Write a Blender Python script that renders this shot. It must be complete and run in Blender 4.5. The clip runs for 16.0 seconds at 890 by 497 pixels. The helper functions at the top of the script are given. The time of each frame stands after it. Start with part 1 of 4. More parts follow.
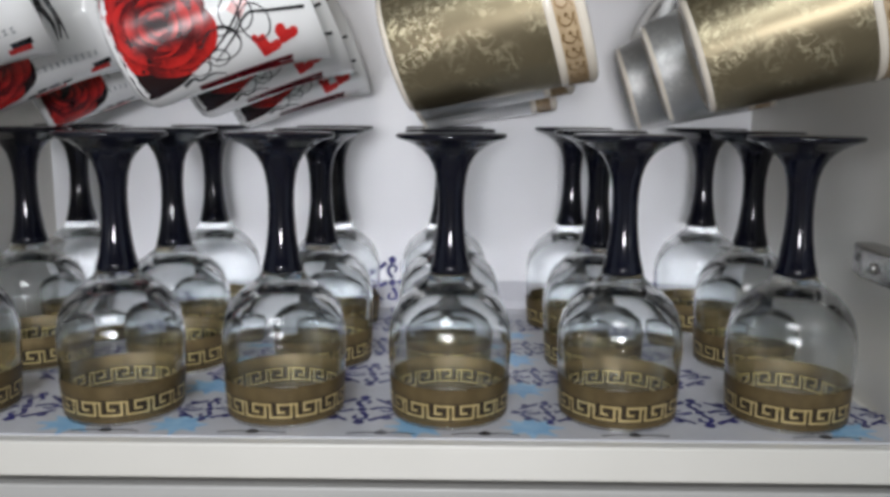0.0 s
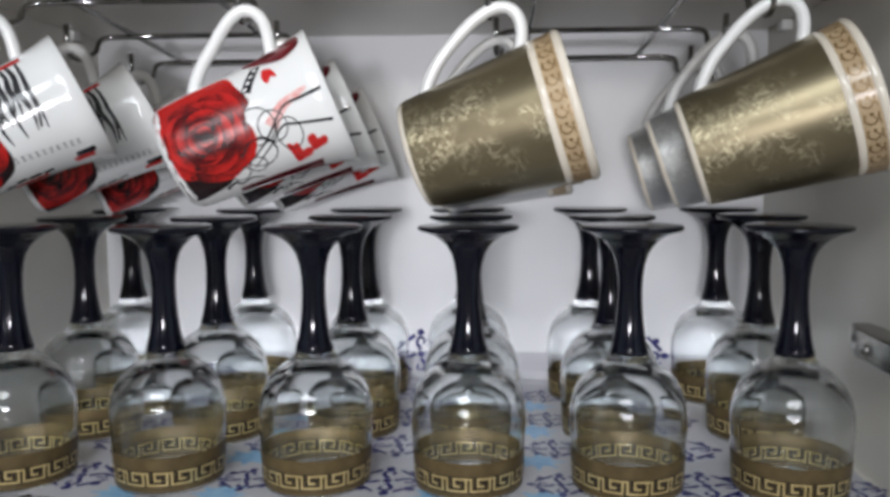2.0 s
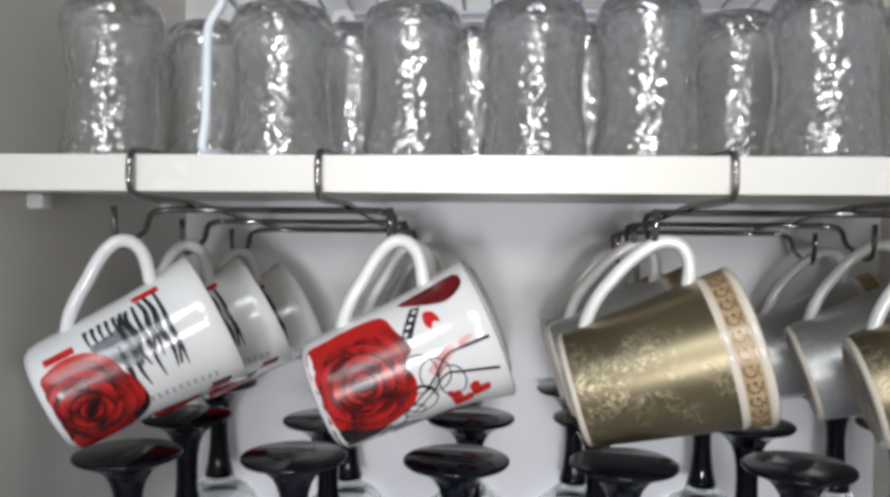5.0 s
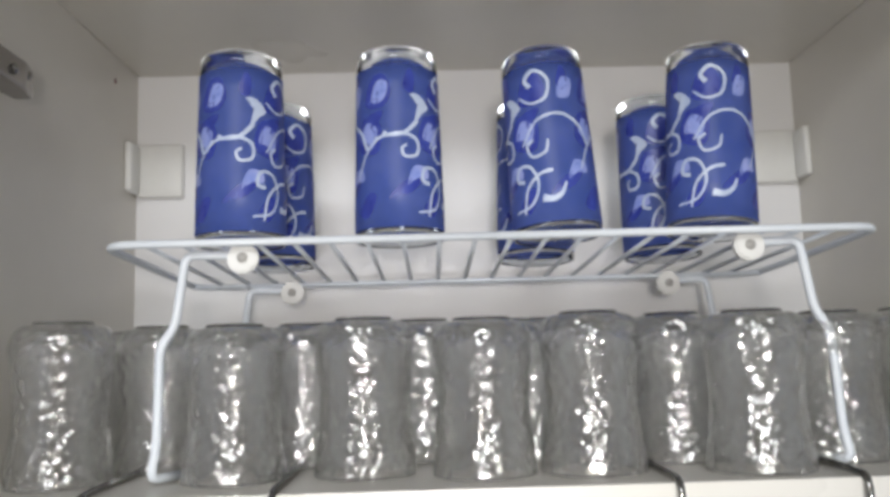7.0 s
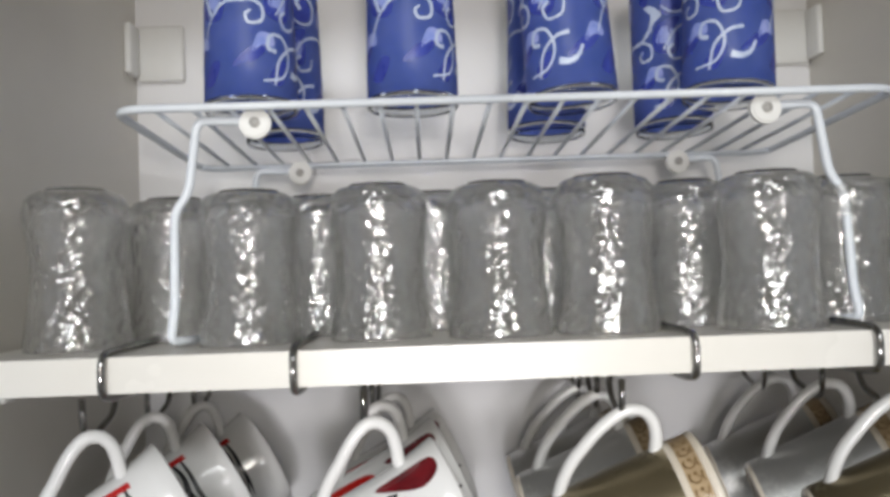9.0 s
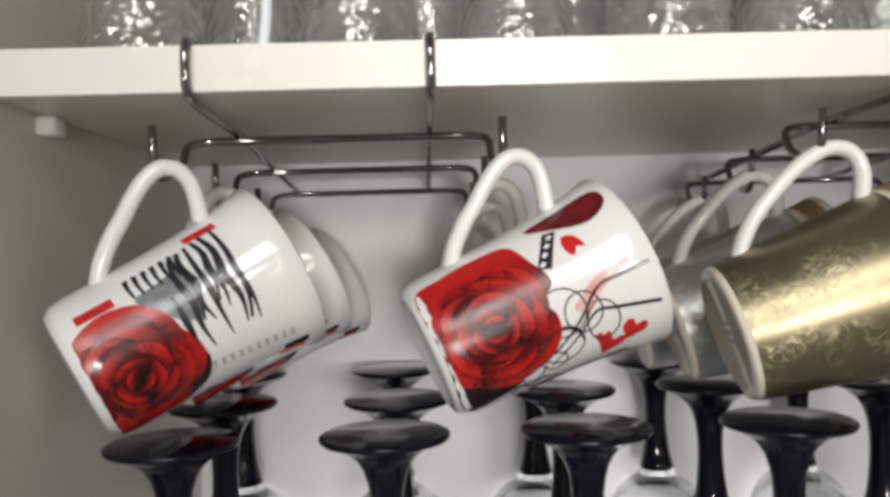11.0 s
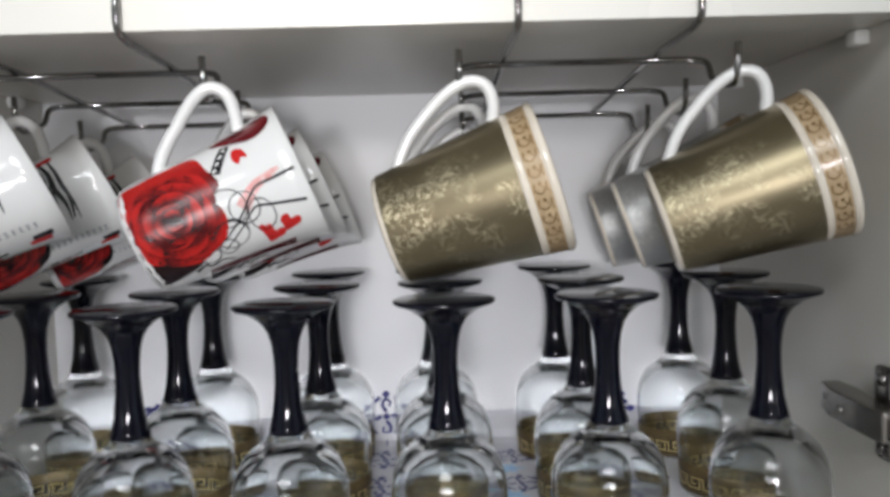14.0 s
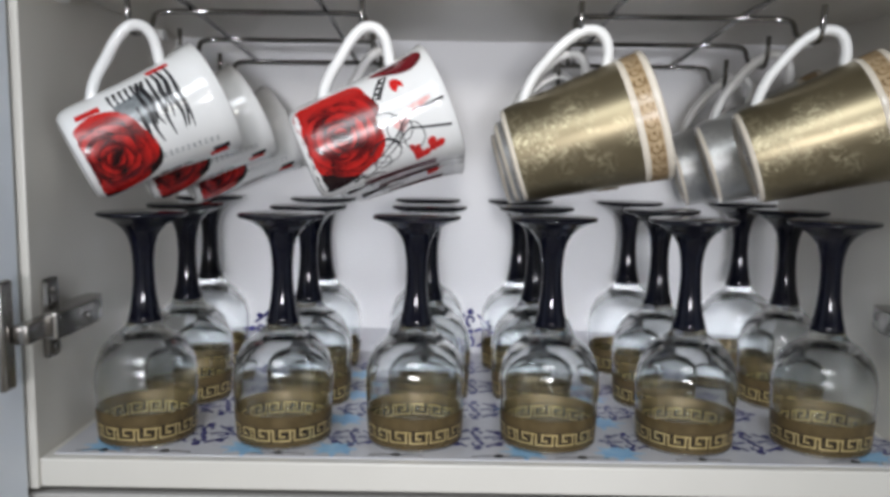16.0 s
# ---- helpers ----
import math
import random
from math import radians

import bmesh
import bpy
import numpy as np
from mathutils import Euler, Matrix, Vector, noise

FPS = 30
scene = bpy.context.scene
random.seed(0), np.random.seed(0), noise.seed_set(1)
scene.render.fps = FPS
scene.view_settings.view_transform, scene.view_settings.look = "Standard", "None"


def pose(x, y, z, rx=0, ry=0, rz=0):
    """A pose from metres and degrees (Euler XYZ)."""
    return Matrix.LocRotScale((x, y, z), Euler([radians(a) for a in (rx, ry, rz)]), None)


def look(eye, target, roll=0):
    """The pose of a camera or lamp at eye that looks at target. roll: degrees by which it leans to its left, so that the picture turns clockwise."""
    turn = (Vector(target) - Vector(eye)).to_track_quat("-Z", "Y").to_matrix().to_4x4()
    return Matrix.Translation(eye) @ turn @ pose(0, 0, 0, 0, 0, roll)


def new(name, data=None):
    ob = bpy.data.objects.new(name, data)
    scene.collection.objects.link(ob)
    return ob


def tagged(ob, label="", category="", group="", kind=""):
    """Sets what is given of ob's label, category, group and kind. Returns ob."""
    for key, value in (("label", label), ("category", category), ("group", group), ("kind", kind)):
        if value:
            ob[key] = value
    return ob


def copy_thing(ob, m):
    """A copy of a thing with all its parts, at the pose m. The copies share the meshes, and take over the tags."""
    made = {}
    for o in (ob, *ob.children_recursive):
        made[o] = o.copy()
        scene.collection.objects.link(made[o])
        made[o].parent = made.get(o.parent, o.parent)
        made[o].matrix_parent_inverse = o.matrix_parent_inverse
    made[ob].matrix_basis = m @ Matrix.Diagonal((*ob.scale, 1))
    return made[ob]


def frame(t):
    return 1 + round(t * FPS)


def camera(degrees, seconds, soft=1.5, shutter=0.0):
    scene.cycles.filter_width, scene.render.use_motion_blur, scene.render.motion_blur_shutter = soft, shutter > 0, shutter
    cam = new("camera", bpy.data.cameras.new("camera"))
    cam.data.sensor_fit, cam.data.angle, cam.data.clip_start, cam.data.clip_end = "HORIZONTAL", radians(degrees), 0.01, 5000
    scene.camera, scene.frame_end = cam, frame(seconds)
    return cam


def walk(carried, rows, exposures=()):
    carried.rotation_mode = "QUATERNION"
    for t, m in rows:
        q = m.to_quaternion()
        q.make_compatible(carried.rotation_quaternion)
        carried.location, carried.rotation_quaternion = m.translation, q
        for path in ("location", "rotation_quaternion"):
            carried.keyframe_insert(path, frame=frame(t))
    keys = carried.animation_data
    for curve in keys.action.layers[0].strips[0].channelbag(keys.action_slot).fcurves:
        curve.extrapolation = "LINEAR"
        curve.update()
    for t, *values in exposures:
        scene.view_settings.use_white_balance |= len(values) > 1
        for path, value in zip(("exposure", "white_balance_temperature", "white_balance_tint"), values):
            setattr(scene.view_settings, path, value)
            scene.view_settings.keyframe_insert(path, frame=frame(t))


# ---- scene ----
cam = camera(56.8, 16.0, soft=3.6)
PATH = [
    (0, (0.043, -0.396, 1.62), (0.025, 1.577, 1.289), 0.4),
    (0.5, (0.071, -0.393, 1.622), (0.075, 1.582, 1.304), -0.6),
    (1, (0.079, -0.403, 1.633), (0.066, 1.58, 1.373), -0.8),
    (1.5, (0.076, -0.416, 1.647), (0.043, 1.579, 1.5), 0.1),
    (2, (0.057, -0.432, 1.643), (-0.061, 1.555, 1.442), -0.3),
    (2.5, (0.039, -0.451, 1.67), (-0.103, 1.537, 1.508), 0.1),
    (3, (0.029, -0.466, 1.682), (-0.154, 1.521, 1.547), 0.1),
    (3.2, (0.031, -0.458, 1.687), (-0.163, 1.524, 1.502), -1.1),
    (5.3, (-0.044, -0.403, 1.756), (-0.119, 1.595, 1.726), 0.5),
    (5.5, (-0.046, -0.405, 1.766), (-0.097, 1.594, 1.777), 0.2),
    (6, (-0.043, -0.419, 1.799), (-0.041, 1.574, 1.961), -0.4),
    (6.5, (-0.04, -0.42, 1.827), (0.0, 1.563, 2.084), -0.7),
    (7, (-0.037, -0.418, 1.842), (-0.003, 1.567, 2.084), -1.6),
    (7.5, (-0.022, -0.414, 1.849), (0.018, 1.581, 1.984), -3.2),
    (8, (-0.021, -0.413, 1.838), (0.009, 1.586, 1.872), -2.5),
    (8.2, (-0.026, -0.416, 1.836), (0.007, 1.583, 1.857), -2.6),
    (10.5, (-0.099, -0.362, 1.716), (-0.013, 1.631, 1.846), -0.3),
    (11, (-0.123, -0.322, 1.693), (-0.07, 1.678, 1.681), -1.7),
    (11.2, (-0.131, -0.314, 1.692), (-0.076, 1.685, 1.673), -2.2),
    (11.5, (-0.133, -0.309, 1.688), (-0.06, 1.69, 1.671), -1.9),
    (12, (-0.103, -0.333, 1.696), (0.042, 1.661, 1.706), -2.4),
    (12.2, (-0.09, -0.338, 1.695), (0.101, 1.653, 1.702), -2.7),
    (12.5, (-0.066, -0.339, 1.696), (0.175, 1.646, 1.682), -3.0),
    (13, (-0.028, -0.348, 1.692), (0.298, 1.625, 1.68), -3.7),
    (13.5, (0.011, -0.377, 1.681), (0.26, 1.606, 1.619), -2.5),
    (14, (0.035, -0.424, 1.668), (0.071, 1.571, 1.537), -1.7),
    (14.5, (0.022, -0.462, 1.656), (0.097, 1.529, 1.48), -1.1),
    (15, (0.017, -0.499, 1.644), (0.071, 1.487, 1.412), -1.5),
    (15.5, (-0.009, -0.51, 1.641), (-0.005, 1.478, 1.421), 0.7),
    (16, (-0.028, -0.507, 1.651), (-0.041, 1.479, 1.417), 0.8),
]
LIGHT = [(0, 0.22, 6450, 10), (3, 0.15, 6450, 10), (5.5, 0.05, 6550, 10), (6.5, 0.1, 6700, 10), (8, 0.05, 6750, 10), (10.5, 0.05, 6900, 10), (11, 0.05, 7100, 10), (11.5, 0.05, 7100, 10), (12, -0.16, 6900, 10), (12.5, -0.13, 6850, 10), (13.5, 0.06, 6650, 10), (16, 0.22, 6450, 10)]
walk(cam, [(t, look(eye, target, roll)) for t, eye, target, roll in PATH], LIGHT)

# ---- light ----
COOL, WARM = (0.95, 0.95, 1.0), (1.0, 0.96, 0.91)
# Three fixed spots stand in for the one flash carried with the camera.
for place, target, cone, watts, size, tone in (((-0.06, -1.25, 1.655), (-0.11, 0.2, 1.605), 40, 16.5, 0.05, COOL), ((0.06, -1.25, 1.640), (0.10, 0.2, 1.595), 40, 11.5, 0.05, COOL), ((-0.02, -0.66, 1.855), (-0.01, 0.2, 2.04), 68, 7.8, 0.032, WARM)):
    key = bpy.data.lights.new("phone_light_standin", "SPOT")
    key.energy, key.shadow_soft_size, key.color = watts, size, tone
    key.spot_size, key.spot_blend = radians(cone), 1.0
    new("phone_light_standin", key).matrix_world = look(place, target)
scene.cycles.max_bounces, scene.cycles.transmission_bounces = 20, 20
# Added unseen area fill for cool ambient light; no fixture is known there.
room = bpy.data.lights.new("room_fill_light", "AREA")
room.shape, room.size, room.energy, room.color = "DISK", 0.9, 24.0, (0.90, 0.95, 1.0)
new("room_fill_light", room).matrix_world = pose(-0.2, -1.5, 2.47)
world = bpy.data.worlds.new("world")
scene.world = world
world.use_nodes = True
world.node_tree.nodes["Background"].inputs[0].default_value = (0.02, 0.02, 0.02, 1)


# ---- materials ----
def material(name):
    m = bpy.data.materials.new(name)
    m.use_nodes = True
    return m, m.node_tree.nodes, m.node_tree.links, m.node_tree.nodes["Principled BSDF"]


def coords(n, l, scale=1.0, kind="Object"):
    tc = n.new("ShaderNodeTexCoord")
    mp = n.new("ShaderNodeMapping")
    mp.inputs["Scale"].default_value = (scale, scale, scale)
    l.new(tc.outputs[kind], mp.inputs[0])
    return mp.outputs[0]


def ramp(n, l, fac, stops):
    r = n.new("ShaderNodeValToRGB")
    el = r.color_ramp.elements
    while len(el) < len(stops):
        el.new(0.5)
    for e, (p, c) in zip(el, stops):
        e.position, e.color = p, (*c, 1)
    l.new(fac, r.inputs[0])
    return r.outputs[0]


def noise_tex(n, l, vec, scale, detail=3.0, rough=0.55, distort=0.0):
    t = n.new("ShaderNodeTexNoise")
    t.inputs["Scale"].default_value, t.inputs["Detail"].default_value = scale, detail
    t.inputs["Roughness"].default_value, t.inputs["Distortion"].default_value = rough, distort
    l.new(vec, t.inputs["Vector"])
    return t.outputs[0]


def bump(n, l, bsdf, height, strength, dist):
    b = n.new("ShaderNodeBump")
    b.inputs["Strength"].default_value, b.inputs["Distance"].default_value = strength, dist
    l.new(height, b.inputs["Height"])
    l.new(b.outputs[0], bsdf.inputs["Normal"])


def surface(name, c0, c1, rough=0.4, scale=20.0, fine=300.0, bumpy=0.1, dist=0.0006, metal=0.0, coat=0.0, rvar=0.08):
    """A painted, plastic, ceramic or metal surface: colour drifts between c0 and c1, gloss varies, fine relief."""
    m, n, l, b = material(name)
    v = coords(n, l)
    big = noise_tex(n, l, v, scale, 4)
    l.new(ramp(n, l, big, [(0.3, c0), (0.7, c1)]), b.inputs["Base Color"])
    small = noise_tex(n, l, v, fine, 2)
    mr = n.new("ShaderNodeMapRange")
    mr.inputs["To Min"].default_value, mr.inputs["To Max"].default_value = rough - rvar, rough + rvar
    l.new(big, mr.inputs[0])
    l.new(mr.outputs[0], b.inputs["Roughness"])
    b.inputs["Metallic"].default_value = metal
    b.inputs["Coat Weight"].default_value = coat
    if bumpy:
        bump(n, l, b, small, bumpy, dist)
    return m


def glass(name, tint=(1, 1, 1), rough=0.0, ripple=0.0, scale=60.0, crackle=0.0, ior=1.48):
    m, n, l, b = material(name)
    b.inputs["Base Color"].default_value = (*tint, 1)
    b.inputs["Transmission Weight"].default_value = 1
    b.inputs["Roughness"].default_value = rough
    b.inputs["IOR"].default_value = ior
    if ripple or crackle:
        v = coords(n, l)
        if crackle:
            t = n.new("ShaderNodeTexVoronoi")
            t.feature = "SMOOTH_F1"
            t.inputs["Scale"].default_value, t.inputs["Smoothness"].default_value = scale, 0.6
            l.new(v, t.inputs["Vector"])
            add = n.new("ShaderNodeMath")
            add.operation = "ADD"
            l.new(t.outputs["Distance"], add.inputs[0])
            l.new(noise_tex(n, l, v, scale * 0.6, 2, 0.5, 0.3), add.inputs[1])
            c = n.new("ShaderNodeBump")
            c.inputs["Strength"].default_value, c.inputs["Distance"].default_value = 1.0, crackle
            l.new(add.outputs[0], c.inputs["Height"])
            l.new(c.outputs[0], b.inputs["Normal"])
            l.new(c.outputs[0], b.inputs["Coat Normal"])
            b.inputs["Coat Weight"].default_value, b.inputs["Coat Roughness"].default_value = 1.0, 0.09
            b.inputs["Coat IOR"].default_value = 2.3
        else:
            bump(n, l, b, noise_tex(n, l, v, scale, 2), ripple, 0.002)
    return m


MELAMINE = surface("cream_melamine", (0.66, 0.635, 0.58), (0.72, 0.695, 0.64), 0.31, 6, 900, 0.12, 0.0003)
EDGE = surface("cream_edge_band", (0.82, 0.80, 0.74), (0.86, 0.84, 0.79), 0.26, 9, 500, 0.06, 0.0003)
BACK = surface("white_back_panel", (0.88, 0.88, 0.895), (0.93, 0.93, 0.945), 0.42, 5, 700, 0.10, 0.0003)
# Blue of the cool room light is put into this white lacquer's colour.
DOOR = surface("white_lacquer_blue_lit", (0.78, 0.83, 0.90), (0.82, 0.87, 0.94), 0.25, 5, 400, 0.05, 0.0003)
GREY = surface("grey_lacquer", (0.42, 0.41, 0.39), (0.47, 0.46, 0.44), 0.35, 5, 400, 0.05)
PLASTER = surface("kitchen_plaster", (0.62, 0.60, 0.56), (0.68, 0.66, 0.62), 0.8, 3, 120, 0.2)
FLOORM = surface("floor_tile", (0.38, 0.35, 0.32), (0.46, 0.43, 0.39), 0.4, 4, 60, 0.1)
PLASTIC = surface("white_plastic", (0.82, 0.82, 0.80), (0.88, 0.88, 0.86), 0.4, 30, 600, 0.05)
COATED = surface("white_coated_wire", (0.74, 0.79, 0.86), (0.80, 0.85, 0.90), 0.34, 60, 900, 0.15, 0.0003)
CHROME = surface("dark_chrome", (0.23, 0.225, 0.22), (0.36, 0.35, 0.34), 0.11, 40, 700, 0.05, 0.0002, 1.0, rvar=0.04)
NICKEL = surface("nickel_plate", (0.30, 0.285, 0.27), (0.42, 0.40, 0.375), 0.24, 40, 600, 0.1, 0.0003, 1.0)
CERAMIC = surface("white_glazed_ceramic", (0.80, 0.80, 0.79), (0.86, 0.86, 0.85), 0.14, 20, 150, 0.04, 0.0004, coat=0.3, rvar=0.04)
CREAM = surface("cream_glaze", (0.74, 0.66, 0.54), (0.82, 0.75, 0.64), 0.16, 40, 300, 0.06, coat=0.3, rvar=0.04)
STEM = surface("black_glass", (0.002, 0.002, 0.006), (0.004, 0.005, 0.012), 0.07, 60, 200, 0.02, rvar=0.03)
STEM.node_tree.nodes["Principled BSDF"].inputs["Specular IOR Level"].default_value = 0.36
INK = surface("black_print", (0.012, 0.012, 0.014), (0.03, 0.03, 0.033), 0.2, 200, 800, 0.03)
GREYINK = surface("grey_print", (0.12, 0.14, 0.15), (0.30, 0.32, 0.33), 0.2, 150, 800, 0.03)
RED = surface("red_print", (0.52, 0.012, 0.012), (0.66, 0.03, 0.025), 0.2, 120, 800, 0.03)
MAROON = surface("maroon_print", (0.09, 0.004, 0.008), (0.20, 0.008, 0.014), 0.2, 120, 800, 0.03)
PINK = surface("pale_red_print", (0.72, 0.28, 0.26), (0.84, 0.62, 0.60), 0.2, 300, 800, 0.03)
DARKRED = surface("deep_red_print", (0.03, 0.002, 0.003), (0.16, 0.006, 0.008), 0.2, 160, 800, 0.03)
BRIGHTRED = surface("light_red_print", (0.68, 0.045, 0.03), (0.80, 0.10, 0.07), 0.2, 140, 800, 0.03)
PAPER = surface("printed_mat_paper", (0.50, 0.50, 0.53), (0.58, 0.58, 0.61), 0.35, 25, 500, 0.1)
NAVY = surface("navy_print", (0.014, 0.012, 0.12), (0.03, 0.03, 0.21), 0.35, 150, 800, 0.03)
SKYBLUE = surface("light_blue_print", (0.20, 0.42, 0.66), (0.36, 0.58, 0.76), 0.35, 120, 800, 0.03)
WHITEINK = surface("white_print", (0.46, 0.56, 0.80), (0.64, 0.72, 0.88), 0.3, 90, 800, 0.05)
LILAC = surface("lilac_print", (0.22, 0.30, 0.72), (0.38, 0.44, 0.84), 0.3, 120, 800, 0.03)
LEAFBLUE = surface("dark_blue_print", (0.03, 0.045, 0.30), (0.05, 0.08, 0.42), 0.3, 120, 800, 0.03)
BLUE = surface("frosted_blue_enamel", (0.105, 0.180, 0.52), (0.185, 0.265, 0.64), 0.36, 45, 500, 0.12, 0.0004)
KEYGOLD = surface("bright_gold_print", (0.62, 0.47, 0.20), (0.78, 0.62, 0.31), 0.34, 200, 900, 0.1, metal=0.6)
BANDGOLD = surface("antique_gold_band", (0.085, 0.058, 0.023), (0.140, 0.098, 0.041), 0.45, 120, 700, 0.1, metal=0.3)
DARKGOLD = surface("dark_bronze_stripe", (0.022, 0.014, 0.006), (0.045, 0.030, 0.013), 0.4, 100, 700, 0.1, metal=0.3)
ORNGOLD = surface("brown_gold_ornament", (0.16, 0.09, 0.035), (0.30, 0.19, 0.08), 0.35, 200, 600, 0.1, metal=0.4)
def let_through(m, share, colour):
    """Light shines through a thin coat."""
    n, l = m.node_tree.nodes, m.node_tree.links
    t, mix = n.new("ShaderNodeBsdfTranslucent"), n.new("ShaderNodeMixShader")
    t.inputs[0].default_value = (*colour, 1)
    mix.inputs[0].default_value = share
    l.new(n["Principled BSDF"].outputs[0], mix.inputs[1])
    l.new(t.outputs[0], mix.inputs[2])
    l.new(mix.outputs[0], n["Material Output"].inputs[0])


let_through(BLUE, 0.55, (0.18, 0.32, 0.88))
CLEAR = glass("clear_glass", (0.86, 0.88, 0.885), 0.0, 0.10, 35)
CRACKLE = glass("crackle_glass", (0.99, 0.99, 0.985), 0.03, 0, 180, 0.0015, 1.26)
let_through(CRACKLE, 0.19, (0.90, 0.90, 0.88))


def rose_material():
    """Petals: dark at the root, clear red towards the lip, with soft streaks."""
    m, n, l, b = material("rose_print")
    uv = n.new("ShaderNodeTexCoord")
    sep = n.new("ShaderNodeSeparateXYZ")
    l.new(uv.outputs["UV"], sep.inputs[0])
    streak = noise_tex(n, l, uv.outputs["UV"], 2.2, 3, 0.6, 0.8)
    add = n.new("ShaderNodeMath")
    add.operation = "MULTIPLY_ADD"
    l.new(streak, add.inputs[0])
    add.inputs[1].default_value = 0.9
    l.new(sep.outputs[1], add.inputs[2])
    mr = n.new("ShaderNodeMapRange")
    mr.inputs["From Min"].default_value, mr.inputs["From Max"].default_value = 0.25, 1.65
    l.new(add.outputs[0], mr.inputs[0])
    l.new(ramp(n, l, mr.outputs[0], [(0.0, (0.012, 0.001, 0.002)), (0.28, (0.10, 0.004, 0.005)), (0.55, (0.46, 0.012, 0.010)), (0.85, (0.62, 0.022, 0.016)), (1.0, (0.70, 0.06, 0.04))]), b.inputs["Base Color"])
    b.inputs["Roughness"].default_value = 0.27
    return m


def gold_mug_material(name, c0, c1, c2, metal):
    """Metallic lustre with a fine scrolled vine pattern, a little rubbed."""
    m, n, l, b = material(name)
    v = coords(n, l)
    vine = noise_tex(n, l, v, 95, 3, 0.6, 2.2)
    mask = ramp(n, l, vine, [(0.46, (0, 0, 0)), (0.50, (1, 1, 1)), (0.54, (0, 0, 0))])
    patch_ = ramp(n, l, noise_tex(n, l, v, 38, 2), [(0.48, (0, 0, 0)), (0.6, (1, 1, 1))])
    mul = n.new("ShaderNodeMix")
    mul.data_type, mul.blend_type = "RGBA", "MULTIPLY"
    mul.inputs["Factor"].default_value = 1
    l.new(mask, mul.inputs["A"])
    l.new(patch_, mul.inputs["B"])
    base = ramp(n, l, noise_tex(n, l, v, 16, 4), [(0.3, c0), (0.7, c1)])
    mix = n.new("ShaderNodeMix")
    mix.data_type = "RGBA"
    l.new(mul.outputs["Result"], mix.inputs["Factor"])
    l.new(base, mix.inputs["A"])
    mix.inputs["B"].default_value = (*c2, 1)
    l.new(mix.outputs["Result"], b.inputs["Base Color"])
    b.inputs["Metallic"].default_value = metal
    mr = n.new("ShaderNodeMapRange")
    mr.inputs["To Min"].default_value, mr.inputs["To Max"].default_value = 0.34, 0.5
    l.new(mul.outputs["Result"], mr.inputs[0])
    l.new(mr.outputs[0], b.inputs["Roughness"])
    bump(n, l, b, mul.outputs["Result"], 0.25, 0.0004)
    return m


ROSE = rose_material()
GOLDMUG = gold_mug_material("gold_lustre", (0.22, 0.185, 0.115), (0.31, 0.26, 0.165), (0.62, 0.55, 0.37), 0.85)
# Rear gold mugs, with the grey of reflections put into the colour.
REARGOLDMUG = gold_mug_material("gold_lustre_grey_reflection", (0.46, 0.46, 0.45), (0.56, 0.56, 0.55), (0.70, 0.70, 0.68), 0.7)


# ---- mesh helpers ----
def finish(bm, name, mat, smooth=True):
    me = bpy.data.meshes.new(name)
    bmesh.ops.recalc_face_normals(bm, faces=bm.faces)
    bm.to_mesh(me)
    bm.free()
    me.materials.append(mat)
    for p in me.polygons:
        p.use_smooth = smooth
    return me


def part(name, bm, mat, parent=None, label="", smooth=True, shadow=True):
    ob = new(name, finish(bm, name, mat, smooth))
    ob.parent = parent
    ob.visible_shadow = shadow
    return tagged(ob, label)


def thing(name, label, category, m=None, group=""):
    ob = new(name)
    ob.empty_display_size = 0.02
    if m:
        ob.matrix_basis = m
    return tagged(ob, label, category, group)


def lathe(bm, profile, n=40, closed=False):
    """Turn (radius, height) pairs round z."""
    rings = []
    for r, z in profile:
        if r < 1e-6:
            rings.append([bm.verts.new((0, 0, z))])
        else:
            rings.append([bm.verts.new((r * math.cos(2 * math.pi * i / n), r * math.sin(2 * math.pi * i / n), z)) for i in range(n)])
    pairs = list(zip(rings, rings[1:])) + ([(rings[-1], rings[0])] if closed else [])
    for a, b in pairs:
        for i in range(n):
            q = [a[i % len(a)], a[(i + 1) % len(a)], b[(i + 1) % len(b)], b[i % len(b)]]
            q = list(dict.fromkeys(q))
            if len(q) > 2:
                bm.faces.new(q)
    return bm


def spline(pts, per=6, closed=False):
    """A smooth line through the points."""
    p = [Vector(q) for q in pts]
    ext = [p[-1]] + p + p[:2] if closed else [2 * p[0] - p[1]] + p + [2 * p[-1] - p[-2]]
    out = []
    for i in range(1, len(ext) - 2):
        a, b, c, d = ext[i - 1:i + 3]
        for k in range(per):
            t = k / per
            out.append(0.5 * (2 * b + (c - a) * t + (2 * a - 5 * b + 4 * c - d) * t * t + (3 * b - a - 3 * c + d) * t ** 3))
    if not closed:
        out.append(p[-1])
    return out


